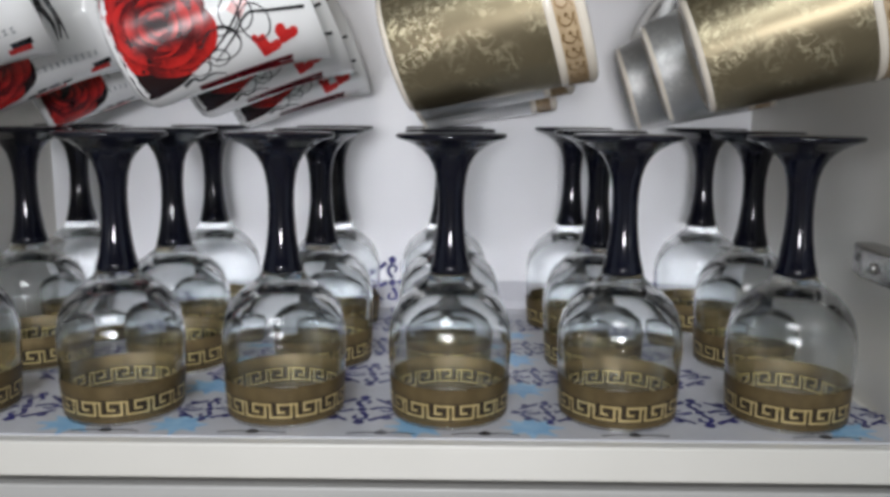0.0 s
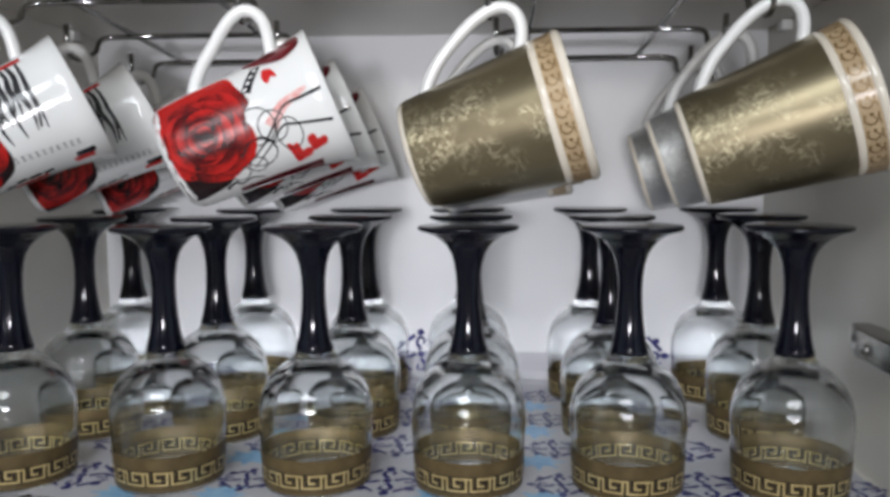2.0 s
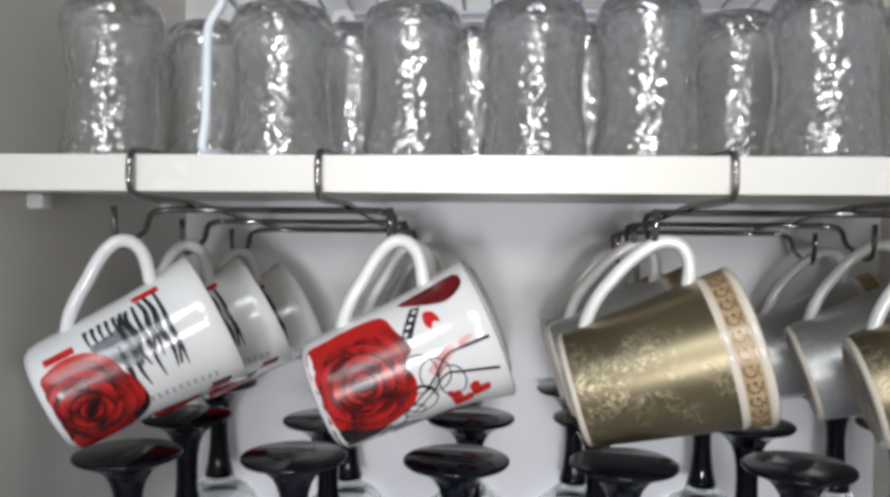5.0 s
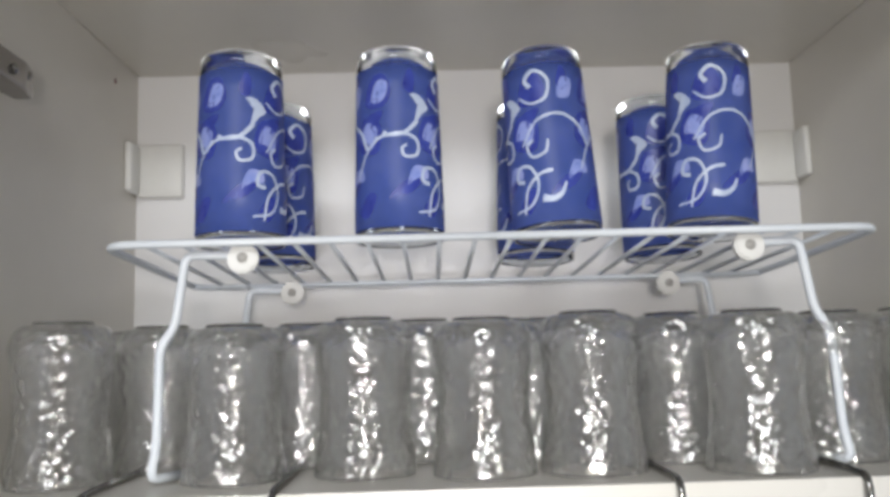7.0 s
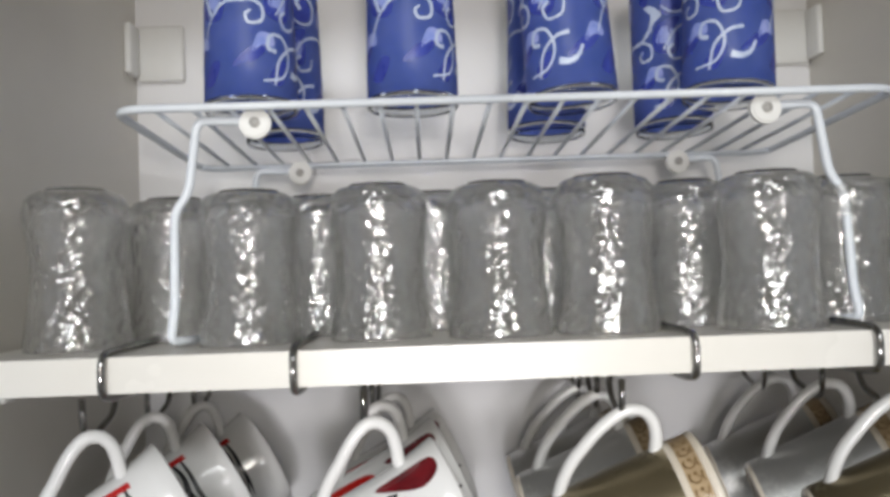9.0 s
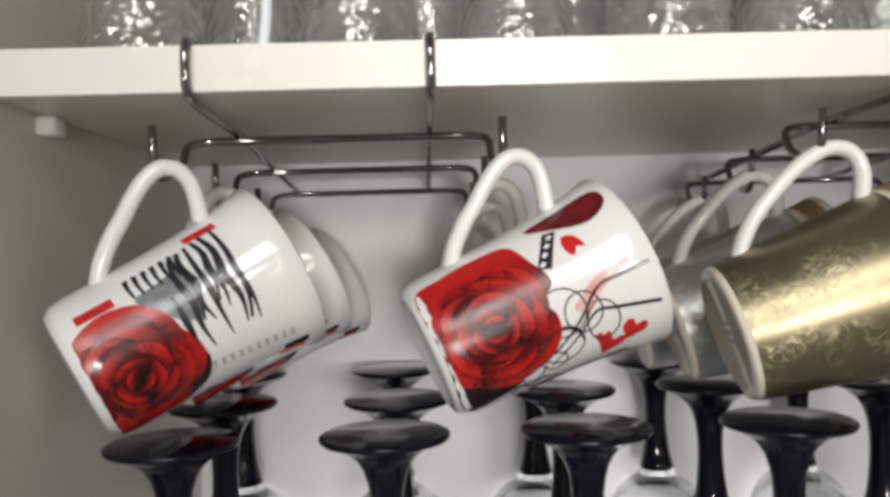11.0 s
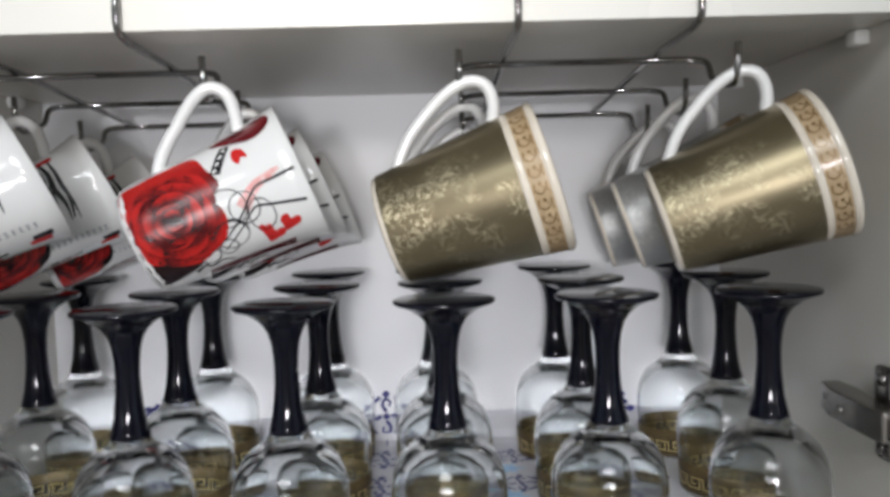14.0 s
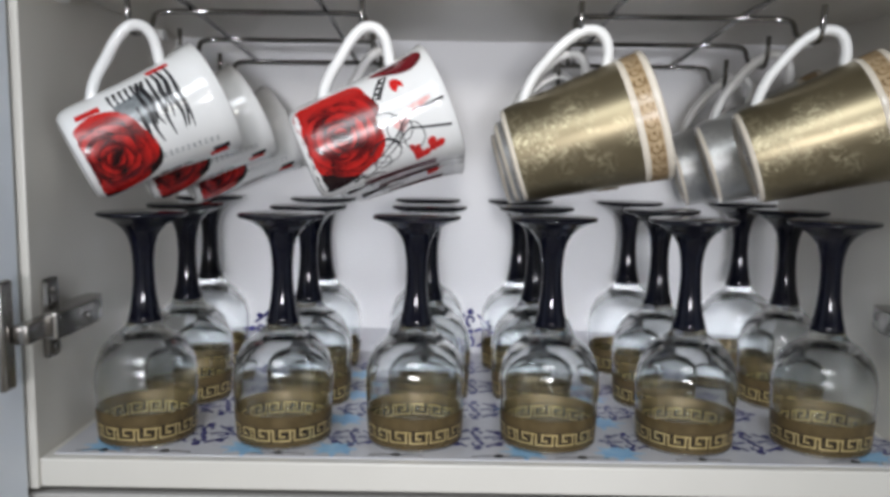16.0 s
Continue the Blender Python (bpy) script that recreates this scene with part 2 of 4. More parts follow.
def tube(bm, pts, rx, ry=None, n=10, side=None, caps=True):
    """Sweep an oval along a line; side: the way that rx points."""
    ry = ry or rx
    pts = [Vector(p) for p in pts]
    prev, rings = Vector(side) if side else None, []
    for i, p in enumerate(pts):
        d = (pts[min(i + 1, len(pts) - 1)] - pts[max(i - 1, 0)]).normalized()
        if prev is None:
            prev = d.orthogonal()
        s = (prev - prev.dot(d) * d).normalized()
        if not side:
            prev = s
        u = d.cross(s)
        rings.append([bm.verts.new(p + s * rx * math.cos(2 * math.pi * k / n) + u * ry * math.sin(2 * math.pi * k / n)) for k in range(n)])
    for a, b in zip(rings, rings[1:]):
        for k in range(n):
            bm.faces.new((a[k], a[(k + 1) % n], b[(k + 1) % n], b[k]))
    if caps:
        bm.faces.new(rings[0][::-1])
        bm.faces.new(rings[-1])
    return bm


def corners(pts, radius=0.004, steps=4):
    """A bent wire: straight runs with rounded corners."""
    p = [Vector(q) for q in pts]
    out = [p[0]]
    for a, b, c in zip(p, p[1:], p[2:]):
        r1, r2 = min(radius, (a - b).length * 0.45), min(radius, (c - b).length * 0.45)
        s, e = b + (a - b).normalized() * r1, b + (c - b).normalized() * r2
        out += [s.lerp(b, t).lerp(b.lerp(e, t), t) for t in (k / steps for k in range(steps + 1))]
    return out + [p[-1]]


def box(bm, x0, x1, y0, y1, z0, z1, bevel=0.001):
    g = bmesh.ops.create_cube(bm, size=1, matrix=Matrix.Translation(((x0 + x1) / 2, (y0 + y1) / 2, (z0 + z1) / 2)) @ Matrix.Diagonal((x1 - x0, y1 - y0, z1 - z0, 1)))
    if bevel:
        edges = list({e for v in g["verts"] for e in v.link_edges})
        bmesh.ops.bevel(bm, geom=edges, offset=bevel, segments=2, affect="EDGES", profile=0.5)
    return bm


def board(name, x0, x1, y0, y1, z0, z1, mat, label="", category="", parent=None, bevel=0.0012, kind="structure"):
    ob = part(name, box(bmesh.new(), x0, x1, y0, y1, z0, z1, bevel), mat, parent, smooth=False)
    return tagged(ob, label, category, "", kind)


def ribbon(bm, onto, pts, w0, w1=None, per=5, eps=0.0003, closed=False):
    """A printed line of changing width on a curved surface; onto(a, b, eps) gives the place."""
    w1 = w0 if w1 is None else w1
    line = spline([(a, b, 0) for a, b in pts], per, closed)
    prev = None
    rows = []
    m = len(line)
    for i, p in enumerate(line):
        q0, q1 = line[(i - 1) % m if closed else max(i - 1, 0)], line[(i + 1) % m if closed else min(i + 1, m - 1)]
        d = (q1 - q0).normalized()
        w = (w0 + (w1 - w0) * i / (m - 1)) / 2
        rows.append((bm.verts.new(onto(p.x - d.y * w, p.y + d.x * w, eps)), bm.verts.new(onto(p.x + d.y * w, p.y - d.x * w, eps))))
    for i in range(m if closed else m - 1):
        a, b = rows[i], rows[(i + 1) % m]
        bm.faces.new((a[0], a[1], b[1], b[0]))
    return bm


def patch(bm, onto, outline, eps=0.0003, rings=4, per=4, smooth=True, centre=None, turn=0.0):
    """A printed filled shape on a curved surface, with UV from -1 to 1 round its middle."""
    uv = bm.loops.layers.uv.verify()
    line = [(p.x, p.y) for p in spline([(a, b, 0) for a, b in outline], per, True)] if smooth else []
    if not smooth:
        for (a, b), (c, d) in zip(outline, outline[1:] + outline[:1]):
            line += [(a + (c - a) * k / per, b + (d - b) * k / per) for k in range(per)]
    cx, cy = centre or (sum(p[0] for p in line) / len(line), sum(p[1] for p in line) / len(line))
    big = max(math.hypot(a - cx, b - cy) for a, b in line)
    where = {}
    ct, st = math.cos(turn), math.sin(turn)

    def vert(a, b):
        v = bm.verts.new(onto(a, b, eps))
        p, q = (a - cx) / big, (b - cy) / big
        where[v] = (p * ct + q * st, q * ct - p * st)
        return v
    mid = vert(cx, cy)
    rows = [[vert(cx + (a - cx) * k / rings, cy + (b - cy) * k / rings) for a, b in line] for k in range(1, rings + 1)]
    m = len(line)
    faces = [bm.faces.new((mid, rows[0][i], rows[0][(i + 1) % m])) for i in range(m)]
    for r0, r1 in zip(rows, rows[1:]):
        faces += [bm.faces.new((r0[i], r1[i], r1[(i + 1) % m], r0[(i + 1) % m])) for i in range(m)]
    for f in faces:
        for lo in f.loops:
            lo[uv].uv = where[lo.vert]
    return bm


def rect(a, b, w, h, turn=0.0):
    c, s = math.cos(radians(turn)), math.sin(radians(turn))
    return [(a + x * c - y * s, b + x * s + y * c) for x, y in ((-w / 2, -h / 2), (w / 2, -h / 2), (w / 2, h / 2), (-w / 2, h / 2))]


def ring_pts(a, b, r, r2=None, n=10, start=0.0, sweep=360.0):
    k = n if sweep == 360 else n + 1
    return [(a + r * math.cos(radians(start + sweep * i / n)), b + (r2 or r) * math.sin(radians(start + sweep * i / n))) for i in range(k)]


def heart_pts(a, b, s, turn=0.0):
    shape = [(0, -1), (0.55, -0.45), (1, 0.1), (0.85, 0.7), (0.4, 0.8), (0, 0.4), (-0.4, 0.8), (-0.85, 0.7), (-1, 0.1), (-0.55, -0.45)]
    c, t = math.cos(radians(turn)), math.sin(radians(turn))
    return [(a + s * (x * c - y * t), b + s * (x * t + y * c)) for x, y in shape]


# ---- the room behind and the cabinet ----
XL, XR, YB, Z0, Z1, Z2, ZT = -0.291, 0.287, 0.288, 1.451, 1.7545, 1.773, 2.087
board("wall_back", -1.9, 1.9, 0.312, 0.42, 0, 2.5, PLASTER, "painted kitchen wall behind the cabinet", "wall", bevel=0)
board("wall_front", -1.9, 1.9, -2.9, -2.8, 0, 2.5, PLASTER, "plain painted kitchen wall", "wall", bevel=0)
board("wall_left", -2.0, -1.9, -2.9, 0.42, 0, 2.5, PLASTER, "plain painted kitchen wall", "wall", bevel=0)
board("wall_right", 1.9, 2.0, -2.9, 0.42, 0, 2.5, PLASTER, "plain painted kitchen wall", "wall", bevel=0)
board("floor", -2.0, 2.0, -2.9, 0.42, -0.1, 0, FLOORM, "grey tiled kitchen floor", "floor", bevel=0)
board("ceiling", -2.0, 2.0, -2.9, 0.42, 2.5, 2.6, PLASTER, "plain white kitchen ceiling", "ceiling", bevel=0)

cab = thing("wall_cabinet", "open cream melamine wall cabinet with a white back panel", "cabinet", pose(0, 0, 0))
board("side_panel", XL - 0.018, XL, 0, 0.306, 1.431, 2.105, MELAMINE, "", "", cab, kind="")
board("side_panel", XR, XR + 0.018, 0, 0.306, 1.431, 2.105, MELAMINE, "", "", cab, kind="")
board("bottom_board", XL, XR, 0.002, YB, 1.432, Z0, MELAMINE, "", "", cab, kind="")
board("top_board", XL, XR, 0.002, YB, ZT, 2.105, MELAMINE, "", "", cab, kind="")
board("back_panel", XL, XR, YB, 0.304, 1.431, 2.105, BACK, "", "", cab, bevel=0, kind="")
mid = board("shelf_board", XL + 0.001, XR - 0.001, 0.0012, YB - 0.001, Z1, Z2, MELAMINE, "", "", cab, kind="")
board("edge_band", XL + 0.001, XR - 0.001, 0.0, 0.0012, Z1 + 0.0002, Z2 - 0.0002, EDGE, "glossy cream edge band", "", mid, bevel=0, kind="")
# shelf pins and their holes
for x, sx in ((XL, 1), (XR, -1)):
    for y in (0.048, 0.235):
        bm = bmesh.new()
        box(bm, min(x, x + sx * 0.009), max(x, x + sx * 0.009), y - 0.006, y + 0.006, Z1 - 0.009, Z1 - 0.0003, 0.0015)
        part("shelf_pin", bm, PLASTIC, cab, "small white plastic shelf support")


def side_spot(y, z):
    bm = bmesh.new()
    bmesh.ops.create_circle(bm, cap_ends=True, segments=12, radius=0.0025, matrix=Matrix.Translation((XL + 0.0004, y, z)) @ Matrix.Rotation(radians(90), 4, "Y"))
    part("screw_hole", bm, MAROON, cab, "small dark screw hole")


side_spot(0.235, 2.066)

# hanging bracket covers in the two upper corners
for x, sx in ((XL, 1), (XR, -1)):
    cover = thing("bracket_cover", "white plastic cover of a hanging bracket in a cabinet corner", "cover", pose(x, YB, 2.001), "bracket covers")
    bm = bmesh.new()
    a, b = sorted((sx * 0.003, sx * 0.042))
    box(bm, a, b, -0.008, 0, -0.0235, 0.0235, 0.002)
    part("plate", bm, PLASTIC, cover)
    bm = bmesh.new()
    a, b = sorted((0.0, sx * 0.006))
    box(bm, a, b, -0.030, -0.0085, -0.021, 0.021, 0.002)
    part("side_flange", bm, PLASTIC, cover)


# ---- doors and hinges ----
def cabinet_door(side):
    bm = bmesh.new()
    a, b = sorted((0.0, side * 0.018))
    box(bm, a, b, -0.298, 0, 0, 0.684, 0.002)
    d = part("door", bm, DOOR, cab, "white lacquered door swung wide open", smooth=False)
    d.matrix_basis = pose(XL - 0.004 if side < 0 else XR + 0.004, -0.004, 1.425, 0, 0, side * 9)


for s in (-1, 1):
    cabinet_door(s)


def hinge(side, z, y=-0.013):
    bm = bmesh.new()
    prof = [(0.012, 0.004), (0.020, 0.004), (0.022, 0.012), (0.022, 0.060), (0.017, 0.079), (0.006, 0.079), (0.004, 0.060)]
    lo = [bm.verts.new((px, py, -0.0085)) for px, py in prof]
    hi = [bm.verts.new((px, py, 0.0085)) for px, py in prof]
    bm.faces.new(lo[::-1]), bm.faces.new(hi)
    for i in range(len(prof)):
        bm.faces.new((lo[i], lo[(i + 1) % len(prof)], hi[(i + 1) % len(prof)], hi[i]))
    bmesh.ops.bevel(bm, geom=list(bm.edges), offset=0.0016, segments=2, affect="EDGES", profile=0.5)
    h = part("hinge", bm, NICKEL, cab, "nickel-plated concealed hinge", smooth=False)
    h.matrix_basis = pose(XL if side < 0 else XR, y, z) @ Matrix.Diagonal((-side, 1, 1, 1))
    part("mounting_plate", box(bmesh.new(), 0.0003, 0.005, 0.024, 0.042, -0.026, 0.026, 0.0035), NICKEL, h)
    for yy, zz, r in ((0.066, 0.002, 0.0032), (0.046, -0.001, 0.0035)):
        bm = bmesh.new()
        bmesh.ops.create_cone(bm, cap_ends=True, segments=14, radius1=r, radius2=r * 0.8, depth=0.003, matrix=Matrix.Translation((0.0225 - (0.003 if yy > 0.06 else 0), yy, zz)) @ Matrix.Rotation(radians(90), 4, "Y"))
        part("screw", bm, CHROME, h)
    for zz in (-0.019, 0.019):
        bm = bmesh.new()
        bmesh.ops.create_cone(bm, cap_ends=True, segments=14, radius1=0.0042, radius2=0.003, depth=0.002, matrix=Matrix.Translation((0.006, 0.033, zz)) @ Matrix.Rotation(radians(90), 4, "Y"))
        part("screw", bm, CHROME, h)
    part("link", box(bmesh.new(), 0.006, 0.016, -0.022, 0.012, -0.006, 0.006, 0.0015), NICKEL, h)
    bm = box(bmesh.new(), 0.0, 0.0055, -0.0300, -0.0160, -0.033, 0.033, 0.0022)
    part("cup_flange", bm, NICKEL, h)


for z in (1.540, 2.006):
    hinge(-1, z)
    hinge(1, z)

# what stands under the cabinet: a grey unit with a thin dark gap
base = thing("lower_unit", "grey lacquered unit below the wall cabinet", "cabinet", pose(0, 0, 0))
board("front_panel", -0.62, 0.62, 0.004, 0.31, 1.20, 1.4265, GREY, "", "", base, kind="")
board("top_rail", -0.309, 0.305, 0.030, 0.306, 1.4265, 1.431, GREY, "", "", base, bevel=0, kind="")

# ---- printed mat on the bottom board ----
mat = thing("shelf_mat", "white shelf mat printed with navy and light blue ornaments", "mat", pose(0, 0, Z0))
bm = bmesh.new()
prof = [(0.010, 0.0), (0.010, 0.0009), (0.276, 0.0009), (0.2835, 0.004), (0.2855, 0.010), (0.2860, 0.027), (0.2868, 0.027), (0.2866, 0.008), (0.2845, 0.0025), (0.278, 0.0)]
rows = [[bm.verts.new((x, y, z)) for y, z in prof] for x in (XL + 0.006, 0.0, XR - 0.006)]
for a, b in zip(rows, rows[1:]):
    for i in range(len(prof)):
        bm.faces.new((a[i], a[(i + 1) % len(prof)], b[(i + 1) % len(prof)], b[i]))
part("sheet", bm, PAPER, mat, smooth=False)


def flat(x0, y0):
    def onto(a, b, eps):
        y = y0 + b
        return Vector((x0 + a, y, 0.0009 + eps)) if y < 0.276 else Vector((x0 + a, 0.2855, 0.003 + y - 0.276))
    return onto


def medallion(x, y, s=1.0):
    bm = bmesh.new()
    o = flat(x, y)
    for k in range(4):
        a = 90 * k
        c, t = math.cos(radians(a)), math.sin(radians(a))
        spin = lambda q: [(s * (u * c - v * t) * 1.15, s * (u * t + v * c)) for u, v in q]
        patch(bm, o, spin([(0.016, 0), (0.0195, 0.003), (0.023, 0), (0.0195, -0.003)]), 0.0002, 1, 2)
        ribbon(bm, o, spin([(0.004, 0), (0.010, 0.003), (0.015, 0.001), (0.013, -0.003), (0.009, -0.002)]), 0.0032 * s, 0.0018 * s, 4, 0.0002)
        ribbon(bm, o, spin([(0.017, 0.0045), (0.013, 0.009), (0.009, 0.0135), (0.006, 0.017)]), 0.0036 * s, 0.0020 * s, 4, 0.0002)
        patch(bm, o, spin(ring_pts(0.013, 0.013, 0.0028, n=6)), 0.0002, 1, 1)
    patch(bm, o, ring_pts(0, 0, 0.003 * s, n=8), 0.0002, 1, 1)
    part("navy_ornament", bm, NAVY, mat, "navy blue scrolled medallion print")


def blossom(x, y, s=1.0):
    bm = bmesh.new()
    o = flat(x, y)
    out = []
    for k in range(16):
        r = (0.017 if k % 2 == 0 else 0.0095) * s * random.uniform(0.85, 1.1)
        out.append((1.15 * r * math.cos(k * math.pi / 8), r * math.sin(k * math.pi / 8)))
    patch(bm, o, out, 0.00015, 2, 3)
    part("light_blue_ornament", bm, SKYBLUE, mat, "light blue blossom print")


def sprig(x, y):
    bm = bmesh.new()
    o = flat(x, y)
    ribbon(bm, o, [(-0.018, -0.001), (-0.008, 0.001), (0, 0), (0.008, 0.001), (0.018, -0.001)], 0.0012, 0.0012, 4, 0.0002)
    patch(bm, o, [(-0.004, 0), (0, 0.004), (0.004, 0), (0, -0.002)], 0.00025, 1, 2)
    part("dark_sprig", bm, INK, mat, "small dark sprig print")


for i in range(3):
    for j in range(5):
        medallion(-0.199 + 0.1915 * i, 0.050 + 0.0635 * j - (0.006 if j == 4 else 0))
for i in range(3):
    for j in range(4):
        medallion(-0.094 + 0.1915 * i - (0.02 if i == 2 else 0), 0.048 + 0.0635 * j, 0.8)
for i in range(6):
    for j in range(4):
        x = (-0.255, -0.163, -0.104, 0.024, 0.086, 0.255)[i]
        blossom(x, 0.025 + 0.0615 * j + (0.03 if i in (1, 3) and j else 0), 0.95)
for x in (-0.255, -0.215, -0.140, -0.062, 0.006, 0.061, 0.140, 0.240):
    sprig(x, 0.0155)


# ---- stemmed glasses, upside down ----
def build_goblet():
    g = thing("wine_goblet", "upturned clear glass goblet with black stem and gold key band", "goblet", None, "goblets on the bottom board")
    outer = [(0.0322, 0.0008), (0.0327, 0.010), (0.0338, 0.025), (0.0345, 0.038), (0.0340, 0.048), (0.0318, 0.057), (0.0278, 0.0645), (0.0222, 0.0700), (0.0165, 0.0738), (0.0128, 0.0770), (0.0116, 0.0796)]
    inner = [(0.0001, 0.0705), (0.0060, 0.0700), (0.0125, 0.0680), (0.0190, 0.0648), (0.0250, 0.0600), (0.0298, 0.0535), (0.0322, 0.0460), (0.0329, 0.038), (0.0323, 0.025), (0.0313, 0.010), (0.0309, 0.0008)]
    bm = lathe(bmesh.new(), [(0.0, 0.0796)] + outer[::-1] + [(0.0319, 0.0), (0.0312, 0.0)] + inner[::-1] + [(0.0, 0.0705)], 48)
    bmesh.ops.remove_doubles(bm, verts=bm.verts, dist=0.00005)
    part("bowl", bm, CLEAR, g, "clear glass bowl", shadow=False)
    stem = [(0.0, 0.0800), (0.0112, 0.0800), (0.0117, 0.0810), (0.0106, 0.0845), (0.0092, 0.0905), (0.0081, 0.0985), (0.0073, 0.1075), (0.0070, 0.1165), (0.0073, 0.1250), (0.0084, 0.1330), (0.0102, 0.1390), (0.0130, 0.1436), (0.0166, 0.1470), (0.0180, 0.1478), (0.0, 0.1486)]
    part("stem", lathe(bmesh.new(), stem, 28), STEM, g, "glossy black stem")
    foot = [(0.0, 0.1480), (0.0168, 0.1471), (0.0208, 0.1497), (0.0256, 0.1519), (0.0292, 0.1530), (0.0299, 0.1540), (0.0297, 0.1552), (0.0285, 0.1557), (0.0, 0.1560)]
    part("foot", lathe(bmesh.new(), foot, 48), STEM, g, "glossy black round foot")
    rad = lambda z: 0.0322 + (0.0338 - 0.0322) * min(z / 0.025, 1.0)
    # gold band: broad rings with a black stripe and a meander on it
    bm = bmesh.new()
    lathe(bm, [(rad(z) + 0.00018, z) for z in (0.0016, 0.0048)], 48)
    lathe(bm, [(rad(z) + 0.00018, z) for z in (0.0148, 0.0228)], 48)
    part("gold_band", bm, BANDGOLD, g, "antique gold band")
    part("dark_stripe", lathe(bmesh.new(), [(rad(z) + 0.00016, z) for z in (0.0048, 0.0148)], 48), DARKGOLD, g, "dark bronze stripe")
    bm = bmesh.new()
    count = 15
    step = 2 * math.pi * 0.0330 / count

    def onto(a, b, eps):
        r = rad(b) + 0.00022 + eps
        return Vector((r * math.cos(a / 0.0330), r * math.sin(a / 0.0330), b))

    def bar(a0, a1, b0, b1):
        m = max(1, int((a1 - a0) / 0.003))
        for k in range(m):
            u0, u1 = a0 + (a1 - a0) * k / m, a0 + (a1 - a0) * (k + 1) / m
            for eps in (0.0001, -0.00014):
                bm.faces.new([bm.verts.new(onto(u, w, eps)) for u, w in ((u0, b0), (u1, b0), (u1, b1), (u0, b1))])
    w, lo, hi = 0.00112, 0.0057, 0.0140
    for k in range(count):
        s = k * step
        bar(s, s + step * 0.88, lo, lo + w)
        bar(s + step * 0.88 - w, s + step * 0.88, lo + w, hi - w)
        bar(s + step * 0.30, s + step * 0.88, hi - w, hi)
        bar(s + step * 0.30, s + step * 0.30 + w, lo + 2.6 * w, hi - w)
        bar(s + step * 0.30 + w, s + step * 0.60, lo + 2.6 * w, lo + 3.6 * w)
        bar(s, s + w, lo + w, hi)
        bar(s - step * 0.12, s, hi - w, hi)
    part("greek_key", bm, KEYGOLD, g, "bright gold meander print", smooth=False, shadow=False)
    return g


goblet = build_goblet()
SPOTS_GOBLET = [(-0.238, 0.050), (-0.143, 0.052), (-0.051, 0.052), (0.042, 0.052), (0.137, 0.052), (0.232, 0.051),
                (-0.237, 0.140), (-0.140, 0.138), (-0.045, 0.150), (0.041, 0.154), (0.139, 0.146), (0.243, 0.152),
                (-0.250, 0.247), (-0.145, 0.248), (-0.049, 0.250), (0.036, 0.250), (0.136, 0.248), (0.238, 0.246)]
for k, (x, y) in enumerate(SPOTS_GOBLET):
    m = pose(x, y, Z0 + 0.0012, 0, 0, random.uniform(0, 360))
    if k == 0:
        goblet.matrix_basis = m
    else:
        copy_thing(goblet, m)


# ---- mugs ----
def mug_frame(x, y, z, tilt, yaw, spin=0.0):
    """Pose of a mug whose axis points tilt degrees up and yaw degrees to the back of the cabinet, its handle on top."""
    t, s = radians(tilt), radians(yaw)
    a = Vector((math.cos(t) * math.cos(s), math.cos(t) * math.sin(s), math.sin(t)))
    u = (Vector((0, 0, 1)) - a.z * a).normalized()
    w = a.cross(u)
    m = Matrix((u, w, a)).transposed().to_4x4()
    return Matrix.Translation((x, y, z)) @ m @ pose(0, 0, 0, 0, 0, spin)


def radius_at(profile):
    def r(z):
        for (r0, z0), (r1, z1) in zip(profile, profile[1:]):
            if z0 <= z <= z1:
                return r0 + (r1 - r0) * (z - z0) / max(z1 - z0, 1e-9)
        return profile[0][0] if z < profile[0][1] else profile[-1][0]
    return r


ROSE_SIDE = [(0.0272, 0.0010), (0.0298, 0.0045), (0.0308, 0.010), (0.0314, 0.025), (0.0320, 0.040), (0.0329, 0.055), (0.0340, 0.067), (0.0353, 0.077), (0.0372, 0.087), (0.0394, 0.0955)]
GOLD_SIDE = [(0.0303, 0.0008), (0.0312, 0.0025), (0.0345, 0.030), (0.0380, 0.060), (0.0410, 0.084), (0.0425, 0.0965)]


def mug_body(side, wall=0.0027, floor_z=0.006):
    top = side[-1]
    inner = [(r - wall, z) for r, z in side if z > floor_z + 0.003]
    prof = [(0, 0.002), (side[0][0] - 0.004, 0.002), (side[0][0] - 0.003, 0.0)] + side + [(top[0] - wall * 0.5, top[1] + 0.001)] + inner[::-1] + [(inner[0][0] - 0.004, floor_z), (0, floor_z)]
    return lathe(bmesh.new(), prof, 56)


def mug_handle(pts, wide=0.0050, thick=0.0037):
    return tube(bmesh.new(), spline([(r, 0, z) for z, r in pts], 6), wide, thick, 12, side=(0, 1, 0))


def skin(side, turn=0.0):
    rr = radius_at(side)

    def onto(a, b, eps):
        a *= 0.97
        r = rr(a)
        f = radians(90 + turn) - b / r
        return Vector(((r + eps) * math.cos(f), (r + eps) * math.sin(f), a))
    return onto


ROSE_EAR = [(0.0245, 0.0290), (0.0300, 0.0365), (0.0375, 0.0435), (0.0455, 0.0492), (0.0530, 0.0550), (0.0610, 0.0598), (0.0685, 0.0616), (0.0745, 0.0585), (0.0772, 0.0520), (0.0765, 0.0440), (0.0738, 0.0340)]
GOLD_EAR = [(0.0155, 0.0305), (0.0212, 0.0385), (0.0290, 0.0465), (0.0380, 0.0527), (0.0480, 0.0587), (0.0580, 0.0630), (0.0680, 0.0648), (0.0760, 0.0615), (0.0790, 0.0545), (0.0780, 0.0465), (0.0745, 0.0385)]


